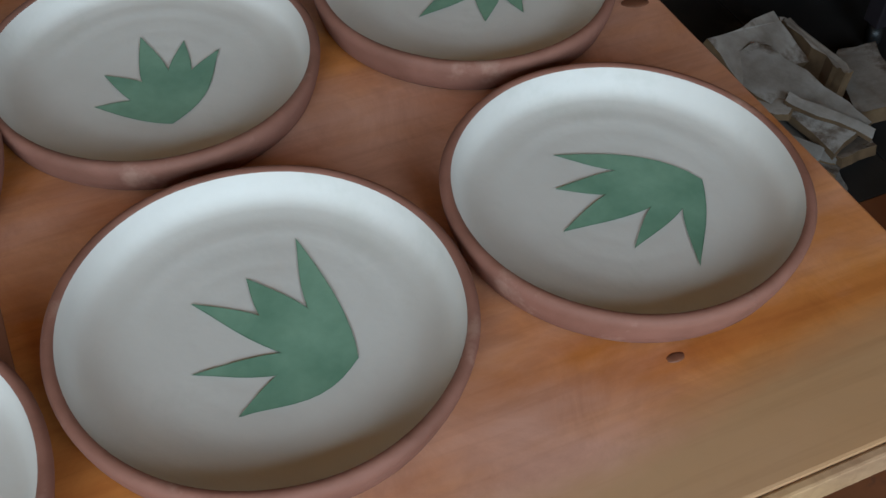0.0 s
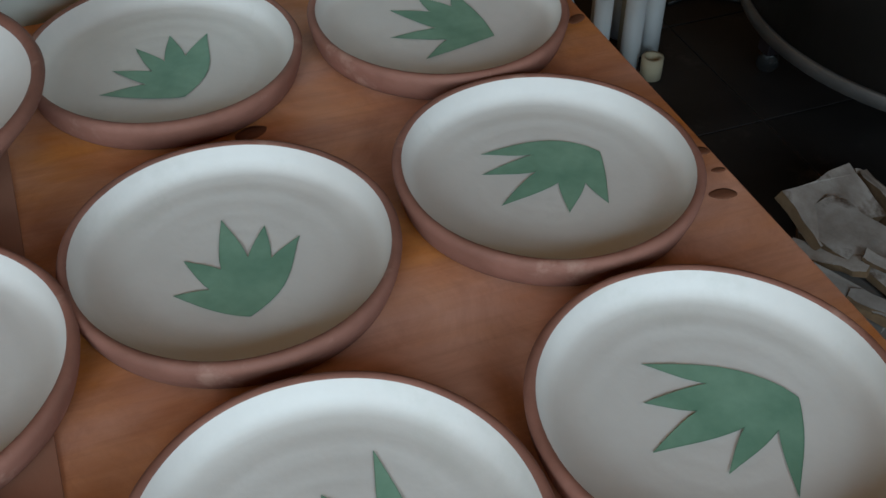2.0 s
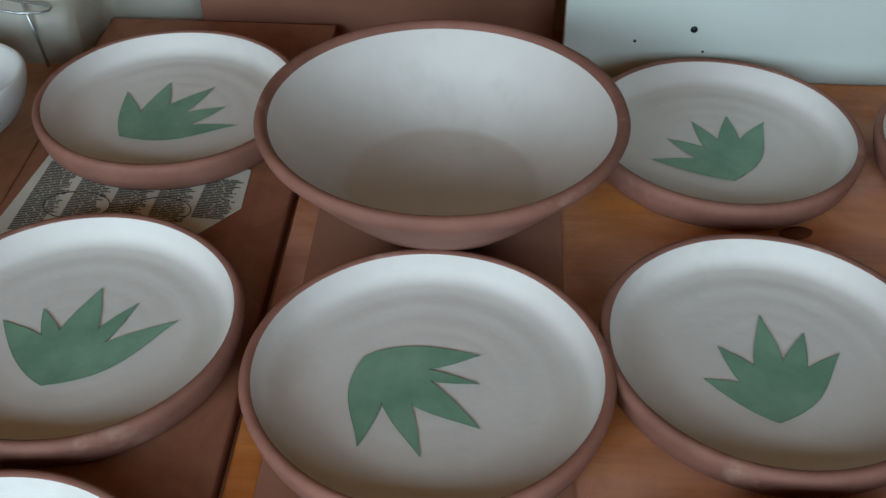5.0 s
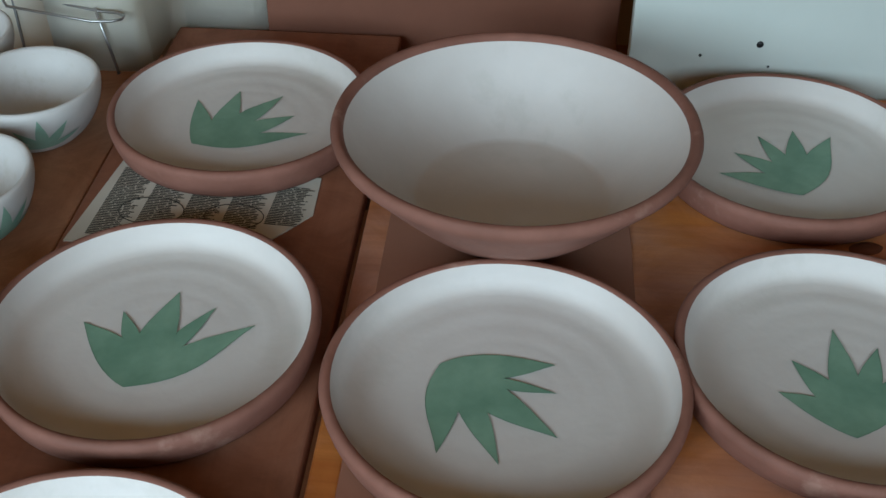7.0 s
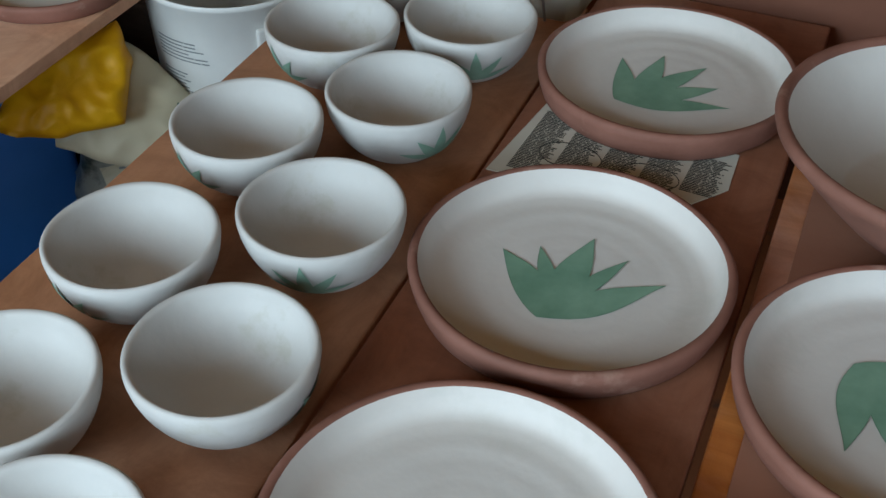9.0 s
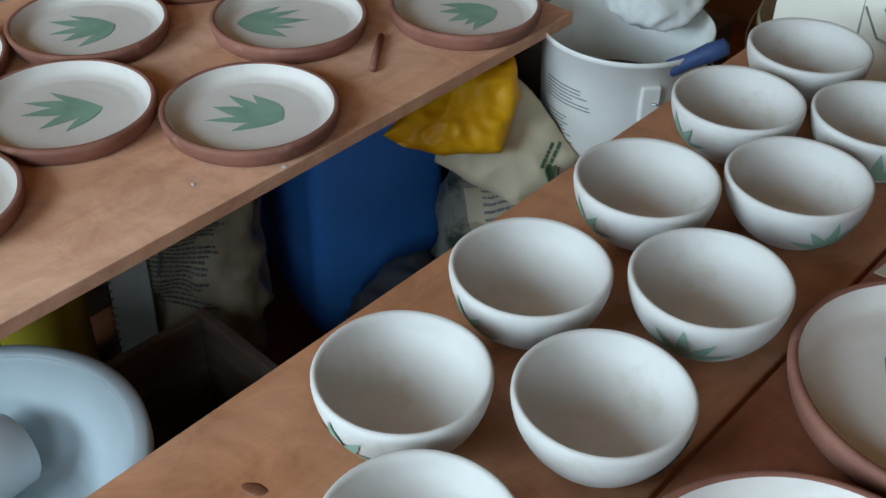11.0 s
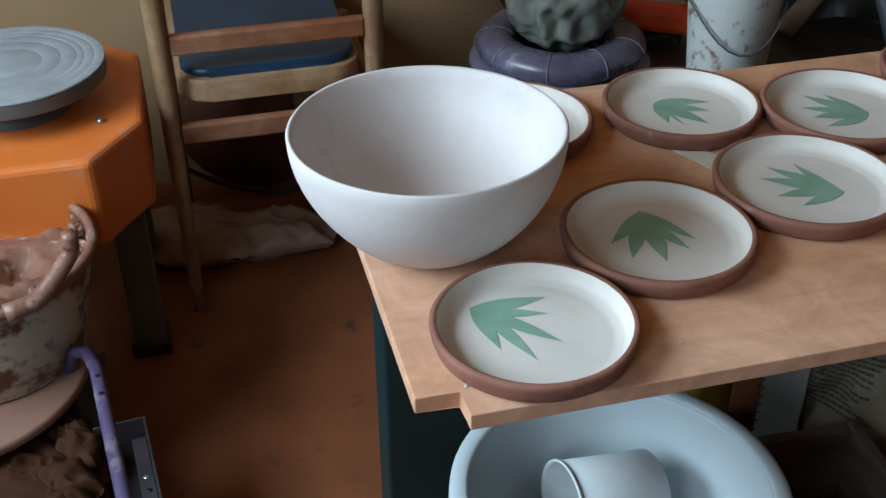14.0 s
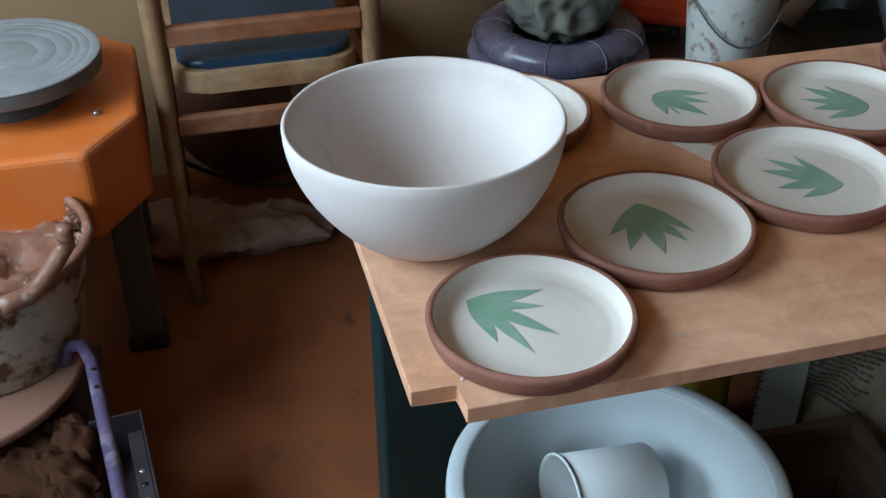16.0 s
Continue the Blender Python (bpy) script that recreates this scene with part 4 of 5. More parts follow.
def basin():
    zb = 0.253
    e = thing("plastic_basin", pose(-1.018, 0.322, zb), "round blue-grey plastic basin under the table edge", "basin")
    part("bowl", vessel([(0.115, 0.0), (0.13, 0.004), (0.153, 0.05), (0.173, 0.11), (0.182, 0.143), (0.184, 0.149)], 0.004, 72), M["basin"], e)
    part("rim", lathe([(0.180, 0.148), (0.182, 0.153), (0.186, 0.155), (0.199, 0.154), (0.204, 0.150), (0.205, 0.136), (0.202, 0.136), (0.200, 0.147), (0.186, 0.149)], 72, closed=True), M["basin"], e, "broad flat rolled rim")
    c = thing("plastic_cup", pose(-1.085, 0.400, zb + 0.066, 84, 0, 6) @ Matrix.Scale(1.06, 4), "frosted plastic cup lying in the basin", "cup")
    part("body", vessel([(0.045, 0.0), (0.048, 0.003), (0.05, 0.05), (0.0535, 0.12)], 0.002, 40), M["cup"], c)
    part("lip", lathe([(0.0530, 0.119), (0.0530, 0.122), (0.0553, 0.1225), (0.0560, 0.119)], 40, closed=True), M["cup"], c)
    s = thing("low_stool", pose(-1.018, 0.322, 0), "dark wooden stool under the basin", "stool")
    part("seat", lathe([(0, zb - 0.043), (0.13, zb - 0.043), (0.135, zb - 0.023), (0.132, zb), (0, zb)], 32), M["dark_wood"], s)
    for a in (45, 135, 225, 315):
        part("leg", rod([(0.11 * math.cos(radians(a)), 0.11 * math.sin(radians(a)), 0), (0.09 * math.cos(radians(a)), 0.09 * math.sin(radians(a)), zb - 0.038)], 0.016), M["dark_wood"], s)


basin()


def bin_blue():
    e = thing("storage_bin", pose(-1.322, 1.217, 0, 0, 0, -21), "tall deep blue plastic storage bin under the table", "bin")
    part("body", slab(0.34, 0.26, 0.585, 0.03, taper=0.985), M["blue_bin"], e)
    part("rim", slab(0.365, 0.285, 0.03, 0.05, 0.582), M["blue_bin"], e)


bin_blue()


def wrap_print(e, target, rows, w, gap, m, seed, material, h=0.004, split=0.02, lift=0.0025, cuts=3, what="unreadable printed lines"):
    """Printed bars laid onto a bag's curved front, along the bag's own surface."""
    from mathutils.bvhtree import BVHTree
    tree = BVHTree.FromPolygons([v.co for v in target.data.vertices], [p.vertices for p in target.data.polygons])
    bm = flat_bars(rows, w, h, gap, seed, 0.4, split)
    bmesh.ops.subdivide_edges(bm, edges=[ed for ed in bm.edges if ed.calc_length() > 0.012], cuts=cuts, use_grid_fill=True)
    bmesh.ops.transform(bm, matrix=m, verts=bm.verts)
    ahead = -(m.to_3x3() @ Vector((0, 0, 1))).normalized()
    for v in bm.verts:
        hit = tree.ray_cast(v.co - ahead * 0.3, ahead)
        if hit[0] is not None:
            v.co = hit[0] - ahead * lift
    return part("print", bm, material, e, what)


def bags():
    e = thing("clay_sack", pose(-1.295, 0.838, 0, 0, 0, 48), "dusty grey printed plastic sack of clay", "sack")
    b = part("bag", sack(0.245, 0.155, 0.55, 3, 0.018, 0.09, 2.6), M["sack_grey"], e)
    wrap_print(e, b, 34, 0.135, 0.0092, pose(-0.035, -0.25, 0.54, 90, 9, 0), 8, M["ink"], 0.0045, 0.010)
    wrap_print(e, b, 1, 0.30, 0.02, pose(-0.05, -0.25, 0.24, 90, -80, 0), 5, M["ink"], 0.006, 0.3)
    n = thing("notebook", pose(-1.287, 0.712, 0.0, -2, 0, 44), "pale spiral-bound notebook leaning on a sack", "notebook")
    part("cover", box(0.066, 0.008, 0.37, bevel=0.002), M["notebook"], n)
    for k in range(21):
        part("wire_loop", lathe([(0.005, -0.0012), (0.0068, 0), (0.005, 0.0012)], 10, closed=True), M["black"], n).location = (-0.034, -0.003, 0.02 + 0.0166 * k)
    c = thing("wooden_crate", pose(-1.092, 0.628, 0, 0, 0, -3), "dark weathered open wooden crate under the table", "crate")
    for sgn in (-1, 1):
        part("side", crumple(box(0.018, 0.262, 0.25, (sgn * 0.101, 0, 0.0), 0.003), 0.002, 0.03, 1), M["crate"], c)
        part("end", box(0.22, 0.018, 0.252, (0, sgn * 0.14, 0.0), 0.004), M["crate"], c)
    part("bottom", box(0.183, 0.261, 0.012, (0, 0, 0.002), 0.001), M["crate"], c)
    p = thing("yellow_pot", pose(-1.42, 0.62, 0), "murky yellow plastic canister in shadow", "canister")
    part("body", vessel([(0.07, 0), (0.075, 0.01), (0.075, 0.36), (0.065, 0.40), (0.05, 0.41)], 0.004, 36), M["yellow_pot"], p)
    r = thing("red_tub", pose(-1.005, 0.93, 0), "shallow orange-red plastic tub on the floor", "tub")
    part("body", vessel([(0.07, 0), (0.075, 0.005), (0.086, 0.12), (0.09, 0.124)], 0.004, 40), M["red_plastic"], r)
    g = link("dark_bag", sack(0.17, 0.23, 0.20, 17, 0.016, 0.09), M["grey_steel"])
    g.location = (-1.05, 1.115, 0)
    tagged(g, "dark grey crumpled bag on the floor", "bag")
    s2 = thing("glaze_sack", pose(-0.98, 1.30, 0, 0, 0, 37), "white and green printed plastic sack of powder", "sack")
    b2 = part("bag", sack(0.27, 0.17, 0.46, 5, 0.014, 0.1, 2.6), M["clear_sack"], s2)
    wrap_print(s2, b2, 1, 0.21, 0.1, pose(-0.075, -0.25, 0.285, 90, -14, 0), 21, M["sack_cream"], 0.125, 0.4, 0.0022, 14, "cream printed panel")
    wrap_print(s2, b2, 12, 0.15, 0.0105, pose(-0.06, -0.25, 0.345, 90, -14, 0), 9, M["ink_grey"], 0.0042, 0.016, 0.0045)
    wrap_print(s2, b2, 2, 0.17, 0.05, pose(-0.07, -0.25, 0.42, 90, -14, 0), 3, M["sack_green"], 0.02, 0.12)
    U, N = (0.6, 0.8, 0), (0.62, -0.465, 0.63)
    s3 = thing("cream_sack", facing((-0.955, 1.185, 0.475), U, N), "creased cream plastic sack with small green print", "sack")
    b3 = part("bag", pillow([(0.036, 0.123), (0.091, 0.055), (0.142, -0.039), (0.114, -0.073), (0.032, -0.101), (-0.031, -0.066), (-0.09, -0.023), (-0.06, 0.09)], 0.05, 0.008, 0.085, 4), M["sack_cream"], s3)
    wrap_print(s3, b3, 2, 0.075, 0.011, pose(0.072, -0.052, 0.2, 0, 0, 58), 2, M["sack_green"], 0.006, 0.012, 0.001)
    y = link("yellow_bag", pillow([(-0.105, 0.005), (-0.055, 0.055), (0.022, 0.085), (0.107, 0.105), (0.111, 0.044), (0.071, -0.037), (-0.014, -0.033), (-0.073, -0.018)], 0.05, 0.014, 0.06, 9), M["yellow_bag"])
    y.matrix_world = facing((-0.965, 1.108, 0.523), U, N)
    tagged(y, "crumpled bright yellow plastic bag on the sacks", "bag")


# pale notebook card, with the shade under the table put into its colour
M["notebook"] = mat("shade_dimmed_card", (0.12, 0.12, 0.108), (0.19, 0.19, 0.175), 12, 0.7, 0.1, 60)
M["crate"] = mat("weathered_dark_crate", (0.065, 0.042, 0.031), (0.16, 0.11, 0.082), 7, 0.85, 0.4, 40, stretch=(1, 1, 4))
M["clear_sack"] = mat("white_printed_sack", (0.26, 0.27, 0.23), (0.40, 0.41, 0.36), 5, 0.4, 0.2, 40, stain=(0.05, 0.075, 0.06), stain_scale=8, stain_at=0.5)
M["sack_green"] = mat("green_print", (0.06, 0.13, 0.08), (0.09, 0.17, 0.10), 10, 0.6, 0)
bags()


def white_tub():
    base = link("storage_box", box(0.26, 0.26, 0.33, bevel=0.006), M["crate"])
    base.location = (-0.85, 1.45, 0)
    tagged(base, "dark wooden box under a plastic tub", "box")
    e = thing("paint_tub", pose(-0.866, 1.405, 0.33), "white plastic tub with printed lines and wire handle", "tub")
    part("body", vessel([(0.112, 0.0), (0.117, 0.004), (0.128, 0.20), (0.132, 0.29), (0.136, 0.292), (0.136, 0.30)], 0.003, 64), M["white_plastic"], e)
    for c, (a0, z0, rows, w) in enumerate(((-118, 0.235, 6, 0.095), (-118, 0.180, 8, 0.065), (-118, 0.110, 5, 0.05), (-62, 0.125, 5, 0.07))):
        bm = flat_bars(rows, w, 0.0022, 0.0062, 11 + c, 0.45, 0.05)
        bmesh.ops.subdivide_edges(bm, edges=[ed for ed in bm.edges if ed.calc_length() > 0.01], cuts=4, use_grid_fill=True)
        for v in bm.verts:
            z = z0 + v.co.y
            r = 0.117 + (0.128 - 0.117) * z / 0.2 + 0.0006
            a = radians(a0) + v.co.x / r
            v.co = Vector((r * math.cos(a), r * math.sin(a), z))
        part("print", bm, M["ink_grey"], e, "lines of unreadable grey print")
    lug = part("handle_lug", box(0.012, 0.03, 0.06, (0, 0, 0), 0.003), M["white_plastic"], e)
    lug.matrix_world = e.matrix_world @ pose(0, 0, 0.2, 0, 0, -38) @ pose(0.131, 0, 0)
    hp = [(0.138 * math.cos(radians(-38 + 176 * u)) * (1 + 0.12 * math.sin(math.pi * u)), 0.138 * math.sin(radians(-38 + 176 * u)) * (1 + 0.3 * math.sin(math.pi * u)), 0.235 - 0.04 * math.sin(math.pi * u)) for u in [k / 16 for k in range(17)]]
    part("wire_handle", rod(hp, 0.0018, 8), M["steel"], e)
    b = thing("brush", pose(-0.733, 1.375, 0.625, 0, -28, 38), "brush with a worn blue rubber grip on the tub", "brush")
    part("grip", lathe([(0, 0), (0.010, 0.002), (0.014, 0.02), (0.012, 0.05), (0.015, 0.08), (0.013, 0.105), (0, 0.11)], 16), M["brush_blue"], b).matrix_world = b.matrix_world @ pose(-0.05, 0, 0, 0, 90)
    part("shaft", rod([(-0.045, 0, 0), (-0.14, 0, -0.01)], 0.006, 8), M["steel"], b)
    pb = link("plastic_bag", sack(0.17, 0.15, 0.16, 31, 0.009, 0.06, 2.2), M["clear_bag"])
    pb.location = (-0.87, 1.48, 0.60)
    tagged(pb, "knotted clear plastic bag stuffed in the tub", "bag")
    t2 = thing("beige_tub", pose(-0.60, 1.72, 0), "large beige plastic drum with a wire handle", "drum")
    part("body", vessel([(0.15, 0), (0.155, 0.01), (0.175, 0.58), (0.182, 0.585), (0.182, 0.6)], 0.004, 56), M["beige_tub"], t2)
    part("wire_handle", rod([(0.185 * math.cos(radians(a)), 0.185 * math.sin(radians(a)) - 0.02, 0.585 - 0.05 * math.sin(radians(a + 180))) for a in range(180, 361, 12)], 0.002, 8), M["steel"], t2)


white_tub()
for k, (x, y, w, d, h) in enumerate(((-1.14, 1.53, 0.26, 0.24, 0.30), (-1.36, 1.62, 0.28, 0.24, 0.26), (-1.0, 1.66, 0.22, 0.2, 0.34))):
    o = link("polythene_bag", crumple(crumple(sack(w, d, h, 40 + k, 0.03, 0.13, 2.3, 0.3), 0.014, 0.075, 7 + k), 0.0025, 0.03, 3 + k), M["clear_bag"])
    o.location = (x, y, 0.5)
    tagged(o, "crumpled white polythene bags piled behind the table", "bag", "polythene bags")
pile = link("storage_box", box(0.66, 0.34, 0.50, bevel=0.006), M["crate"])
pile.location = (-1.2, 1.62, 0)
tagged(pile, "dark wooden box under plastic bags", "box")


# ---- along the west wall ----
def lidded_drum():
    e = thing("plastic_drum", pose(-2.13, 0.635, 0.03), "grey-purple plastic drum with an inflated ring lid", "drum")
    part("body", vessel([(0.12, 0), (0.125, 0.01), (0.14, 0.38), (0.145, 0.40), (0.15, 0.405)], 0.004, 48), M["purple_clear"], e)
    part("flange", lathe([(0.10, 0.405), (0.175, 0.405), (0.185, 0.412), (0.181, 0.418), (0.10, 0.420)], 56, closed=True), M["purple_clear"], e)
    ring = [(0.130 + 0.042 * math.cos(a), 0.447 + 0.030 * math.sin(a)) for a in [2 * math.pi * k / 14 for k in range(14)]]
    part("ring", lathe(ring, 60, 0.02, 4, closed=True), M["purple"], e, "puffed purple-grey ring")
    for k in range(9):
        a = radians(k * 40 + 12)
        loop = [((0.130 + 0.0432 * math.cos(u)) * math.cos(a), (0.130 + 0.0432 * math.cos(u)) * math.sin(a), 0.447 + 0.0312 * math.sin(u)) for u in [math.pi * (j / 10 - 0.15) for j in range(11)]]
        part("seam", rod(loop, 0.0008, 6), M["seam_white"], e, "pale welded seam")
    o = link("bin_bag", sack(0.235, 0.22, 0.34, 52, 0.02, 0.06, 2.4, 0.2), M["black_bag"])
    o.location = (-2.14, 0.64, 0.475)
    tagged(o, "dark creased plastic bag on the drum", "bag")


lidded_drum()
rp = link("red_scoop", box(0.06, 0.23, 0.055, bevel=0.014), M["red_plastic"])
rp.matrix_world = pose(-2.20, 0.835, 0.459, -7, 0, -14)
tagged(rp, "bright orange-red plastic scoop handle", "scoop")
mb = link("dusty_machine", crumple(box(0.34, 0.62, 0.43, bevel=0.02), 0.006, 0.05, 3), M["black"])
mb.location = (-2.06, 1.10, 0)
tagged(mb, "black paint-splashed machine casing", "machine")
sp = link("small_crate", box(0.16, 0.12, 0.455, bevel=0.01), M["black"])
sp.location = (-2.24, 0.86, 0)
tagged(sp, "black plastic container beside the drum", "container")


def splashed_bucket():
    e = thing("splashed_bucket", pose(-1.995, 0.935, 0.432), "small white bucket splashed with brown clay", "bucket")
    part("body", vessel([(0.072, 0), (0.075, 0.003), (0.092, 0.2), (0.095, 0.203), (0.095, 0.212)], 0.003, 44), M["clay_plastic"], e)
    part("wire_handle", rod([(0.097 * math.cos(radians(a)), 0.097 * math.sin(radians(a)), 0.17 - 0.09 * math.sin(radians(a + 100)) ** 2) for a in range(-100, 81, 12)], 0.002, 8), M["grey_steel"], e)


splashed_bucket()
for k, (p, q, r, m) in enumerate((((-2.2, 0.95, 0.5), (-2.35, 1.35, 0.72), 0.02, "black"), ((-2.15, 1.15, 0.435), (-2.3, 1.55, 0.66), 0.022, "cloth"), ((-1.95, 1.3, 0.435), (-2.4, 1.42, 0.7), 0.018, "grey_steel"))):
    mid = (Vector(p) + Vector(q)) / 2 + Vector((0.02, -0.03, 0.03))
    o = link("pipe", rod([p, mid, q], r, 12), M[m])
    tagged(o, "dusty dark pipe leaning against the wall", "pipe", "leaning pipes")
bk = link("black_sack", sack(0.34, 0.5, 0.62, 61, 0.03, 0.12), M["black"])
bk.location = (-2.36, 1.45, 0)
tagged(bk, "glossy black plastic sack against the wall", "sack")
dsc = link("round_board", lathe([(0, 0), (0.27, 0), (0.275, 0.006), (0.27, 0.014), (0, 0.014)], 56), M["brown_disc"])
dsc.matrix_world = pose(-2.50, 0.40, 0.27, 0, 80, 0)
tagged(dsc, "dark brown round fibreboard leaning on the wall", "board")
dsc = link("round_board", lathe([(0, 0), (0.198, 0), (0.203, 0.006), (0.198, 0.014), (0, 0.014)], 56), M["red_disc"])
dsc.matrix_world = pose(-2.565, 0.05, 0.203, 0, 84, 0)
tagged(dsc, "dark red-brown round board behind the chair", "board")
cord = link("power_cord", rod([(-2.50 - 0.02 * math.sin(k * 0.5), -0.17 + 0.028 * k, 0.012 + 0.10 * math.exp(-(0.33 * k) ** 1.5)) for k in range(13)], 0.006, 8), M["black"])
tagged(cord, "black cord lying along the wall", "cord")
bl = link("bristle_brush", sack(0.07, 0.10, 0.12, 71, 0.02, 0.03), M["sack_cream"])
bl.location = (-1.72, 1.24, 0.56)
tagged(bl, "pale yellow bundle of brushes behind the table", "brushes")
pb2 = link("brush_box", box(0.16, 0.16, 0.56, bevel=0.005), M["crate"])
pb2.location = (-1.73, 1.24, 0)
tagged(pb2, "dark box holding brushes", "box")


def chair():
    e = thing("wooden_chair", pose(-2.07, 0.048, 0), "clay-smeared wooden chair with worn blue vinyl seat", "chair")
    W = 0.387
    for s in (-1, 1):
        part("back_post", rod([(0, s * W / 2, 0), (0.0, s * W / 2, 0.22), (0.0, s * W / 2, 0.45), (0.015, s * W / 2, 0.70), (0.05, s * W / 2, 0.94)], 0.012, 12, taper=0.023), M["chair_wood"], e, "pale worn clay-smeared post")
        part("front_leg", rod([(-0.40, s * W / 2, 0), (-0.38, s * W / 2, 0.46)], 0.018, 12), M["chair_wood"], e)
        part("side_rail", box(0.36, 0.02, 0.045, (-0.19, s * W / 2, 0.418), 0.004), M["chair_rail"], e)
    part("seat_frame", slab(0.47, W - 0.042, 0.044, 0.06, 0.464), M["chair_edge"], e, "scuffed pale seat edge")
    part("seat_pad", slab(0.45, W - 0.062, 0.018, 0.052, 0.508, edge=0.008), M["seat_blue"], e, "worn dark blue vinyl pad")
    for o in e.children:
        if o.name.startswith("seat_"):
            o.location = (-0.232, 0, 0)
    part("back_rail", box(0.022, W - 0.034, 0.038, (0.006, 0, 0.566), 0.005), M["chair_rail"], e, "red-brown rail splashed with clay")
    part("stretcher", box(0.02, W - 0.034, 0.04, (0, 0, 0.385), 0.005), M["chair_rail"], e)
    part("back_rest", box(0.018, W - 0.034, 0.12, (0.045, 0, 0.79), 0.005, pose(0, 0, 0, 0, 8)), M["chair_rail"], e)


chair()


def potters_wheel():
    e = thing("pottery_wheel", pose(-2.09, -0.45, 0), "orange potter's wheel with a grey metal wheel head", "wheel")
    bm = bmesh.new()
    hx, hy, c = 0.262, 0.262, 0.10
    ring = [(hx - c - 0.03, hy), (-hx + c, hy), (-hx, hy - c), (-hx, -hy + c), (-hx + c, -hy), (hx - c, -hy), (hx, -hy + c), (hx, hy - c + 0.01)]
    lo = [bm.verts.new((x, y, 0.33)) for x, y in ring]
    hi = [bm.verts.new((x, y, 0.50)) for x, y in ring]
    bm.faces.new(lo)
    bm.faces.new(hi)
    for k in range(8):
        bm.faces.new((lo[k], lo[(k + 1) % 8], hi[(k + 1) % 8], hi[k]))
    bmesh.ops.recalc_face_normals(bm, faces=bm.faces)
    bmesh.ops.bevel(bm, geom=bm.edges[:], offset=0.012, segments=3, affect="EDGES", profile=0.5)
    part("housing", bm, M["orange"], e, "clay-dusted orange plastic housing")
    head = [(0, 0.576), (0.164, 0.576)] + [(0.1655, 0.5768), (0.166, 0.578), (0.165, 0.5805), (0.162, 0.5815)]
    for r in (0.148, 0.131, 0.118, 0.092, 0.06):
        head += [(r + 0.0015, 0.5815), (r, 0.5810), (r - 0.0015, 0.5815)]
    head.append((0, 0.5815))
    h = part("wheel_head", crisp(lathe(head, 72)), M["wheel_metal"], e, "scratched grey metal disc with faint ring grooves")
    h.location = (0.02, 0.045, 0)
    # side band of the head, darker grey than its top
    part("head_rim", crisp(lathe([(0.10, 0.549), (0.161, 0.549), (0.165, 0.552), (0.166, 0.560), (0.166, 0.5755), (0.10, 0.5755)], 72, closed=True)), M["wheel_rim"], e, "dark grey rim").location = (0.02, 0.045, 0)
    part("hub", lathe([(0.10, 0.499), (0.10, 0.51), (0.075, 0.53), (0.07, 0.55)], 40), M["grey_steel"], e).location = (0.02, 0.045, 0)
    part("bolt", lathe([(0, 0.499), (0.007, 0.499), (0.007, 0.506), (0, 0.508)], 12), M["steel"], e).location = (0.125, 0.19, 0)
    for x, y in ((0.12, 0.205), (-0.2, 0.2), (0.17, -0.2), (-0.2, -0.2)):
        part("leg", box(0.055, 0.06, 0.33, (x, y, 0.005), 0.004), M["leg_grey"], e)
        part("foot", box(0.072, 0.076, 0.034, (x, y, 0), 0.006), M["tray_dark"], e, "black rubber foot")


potters_wheel()


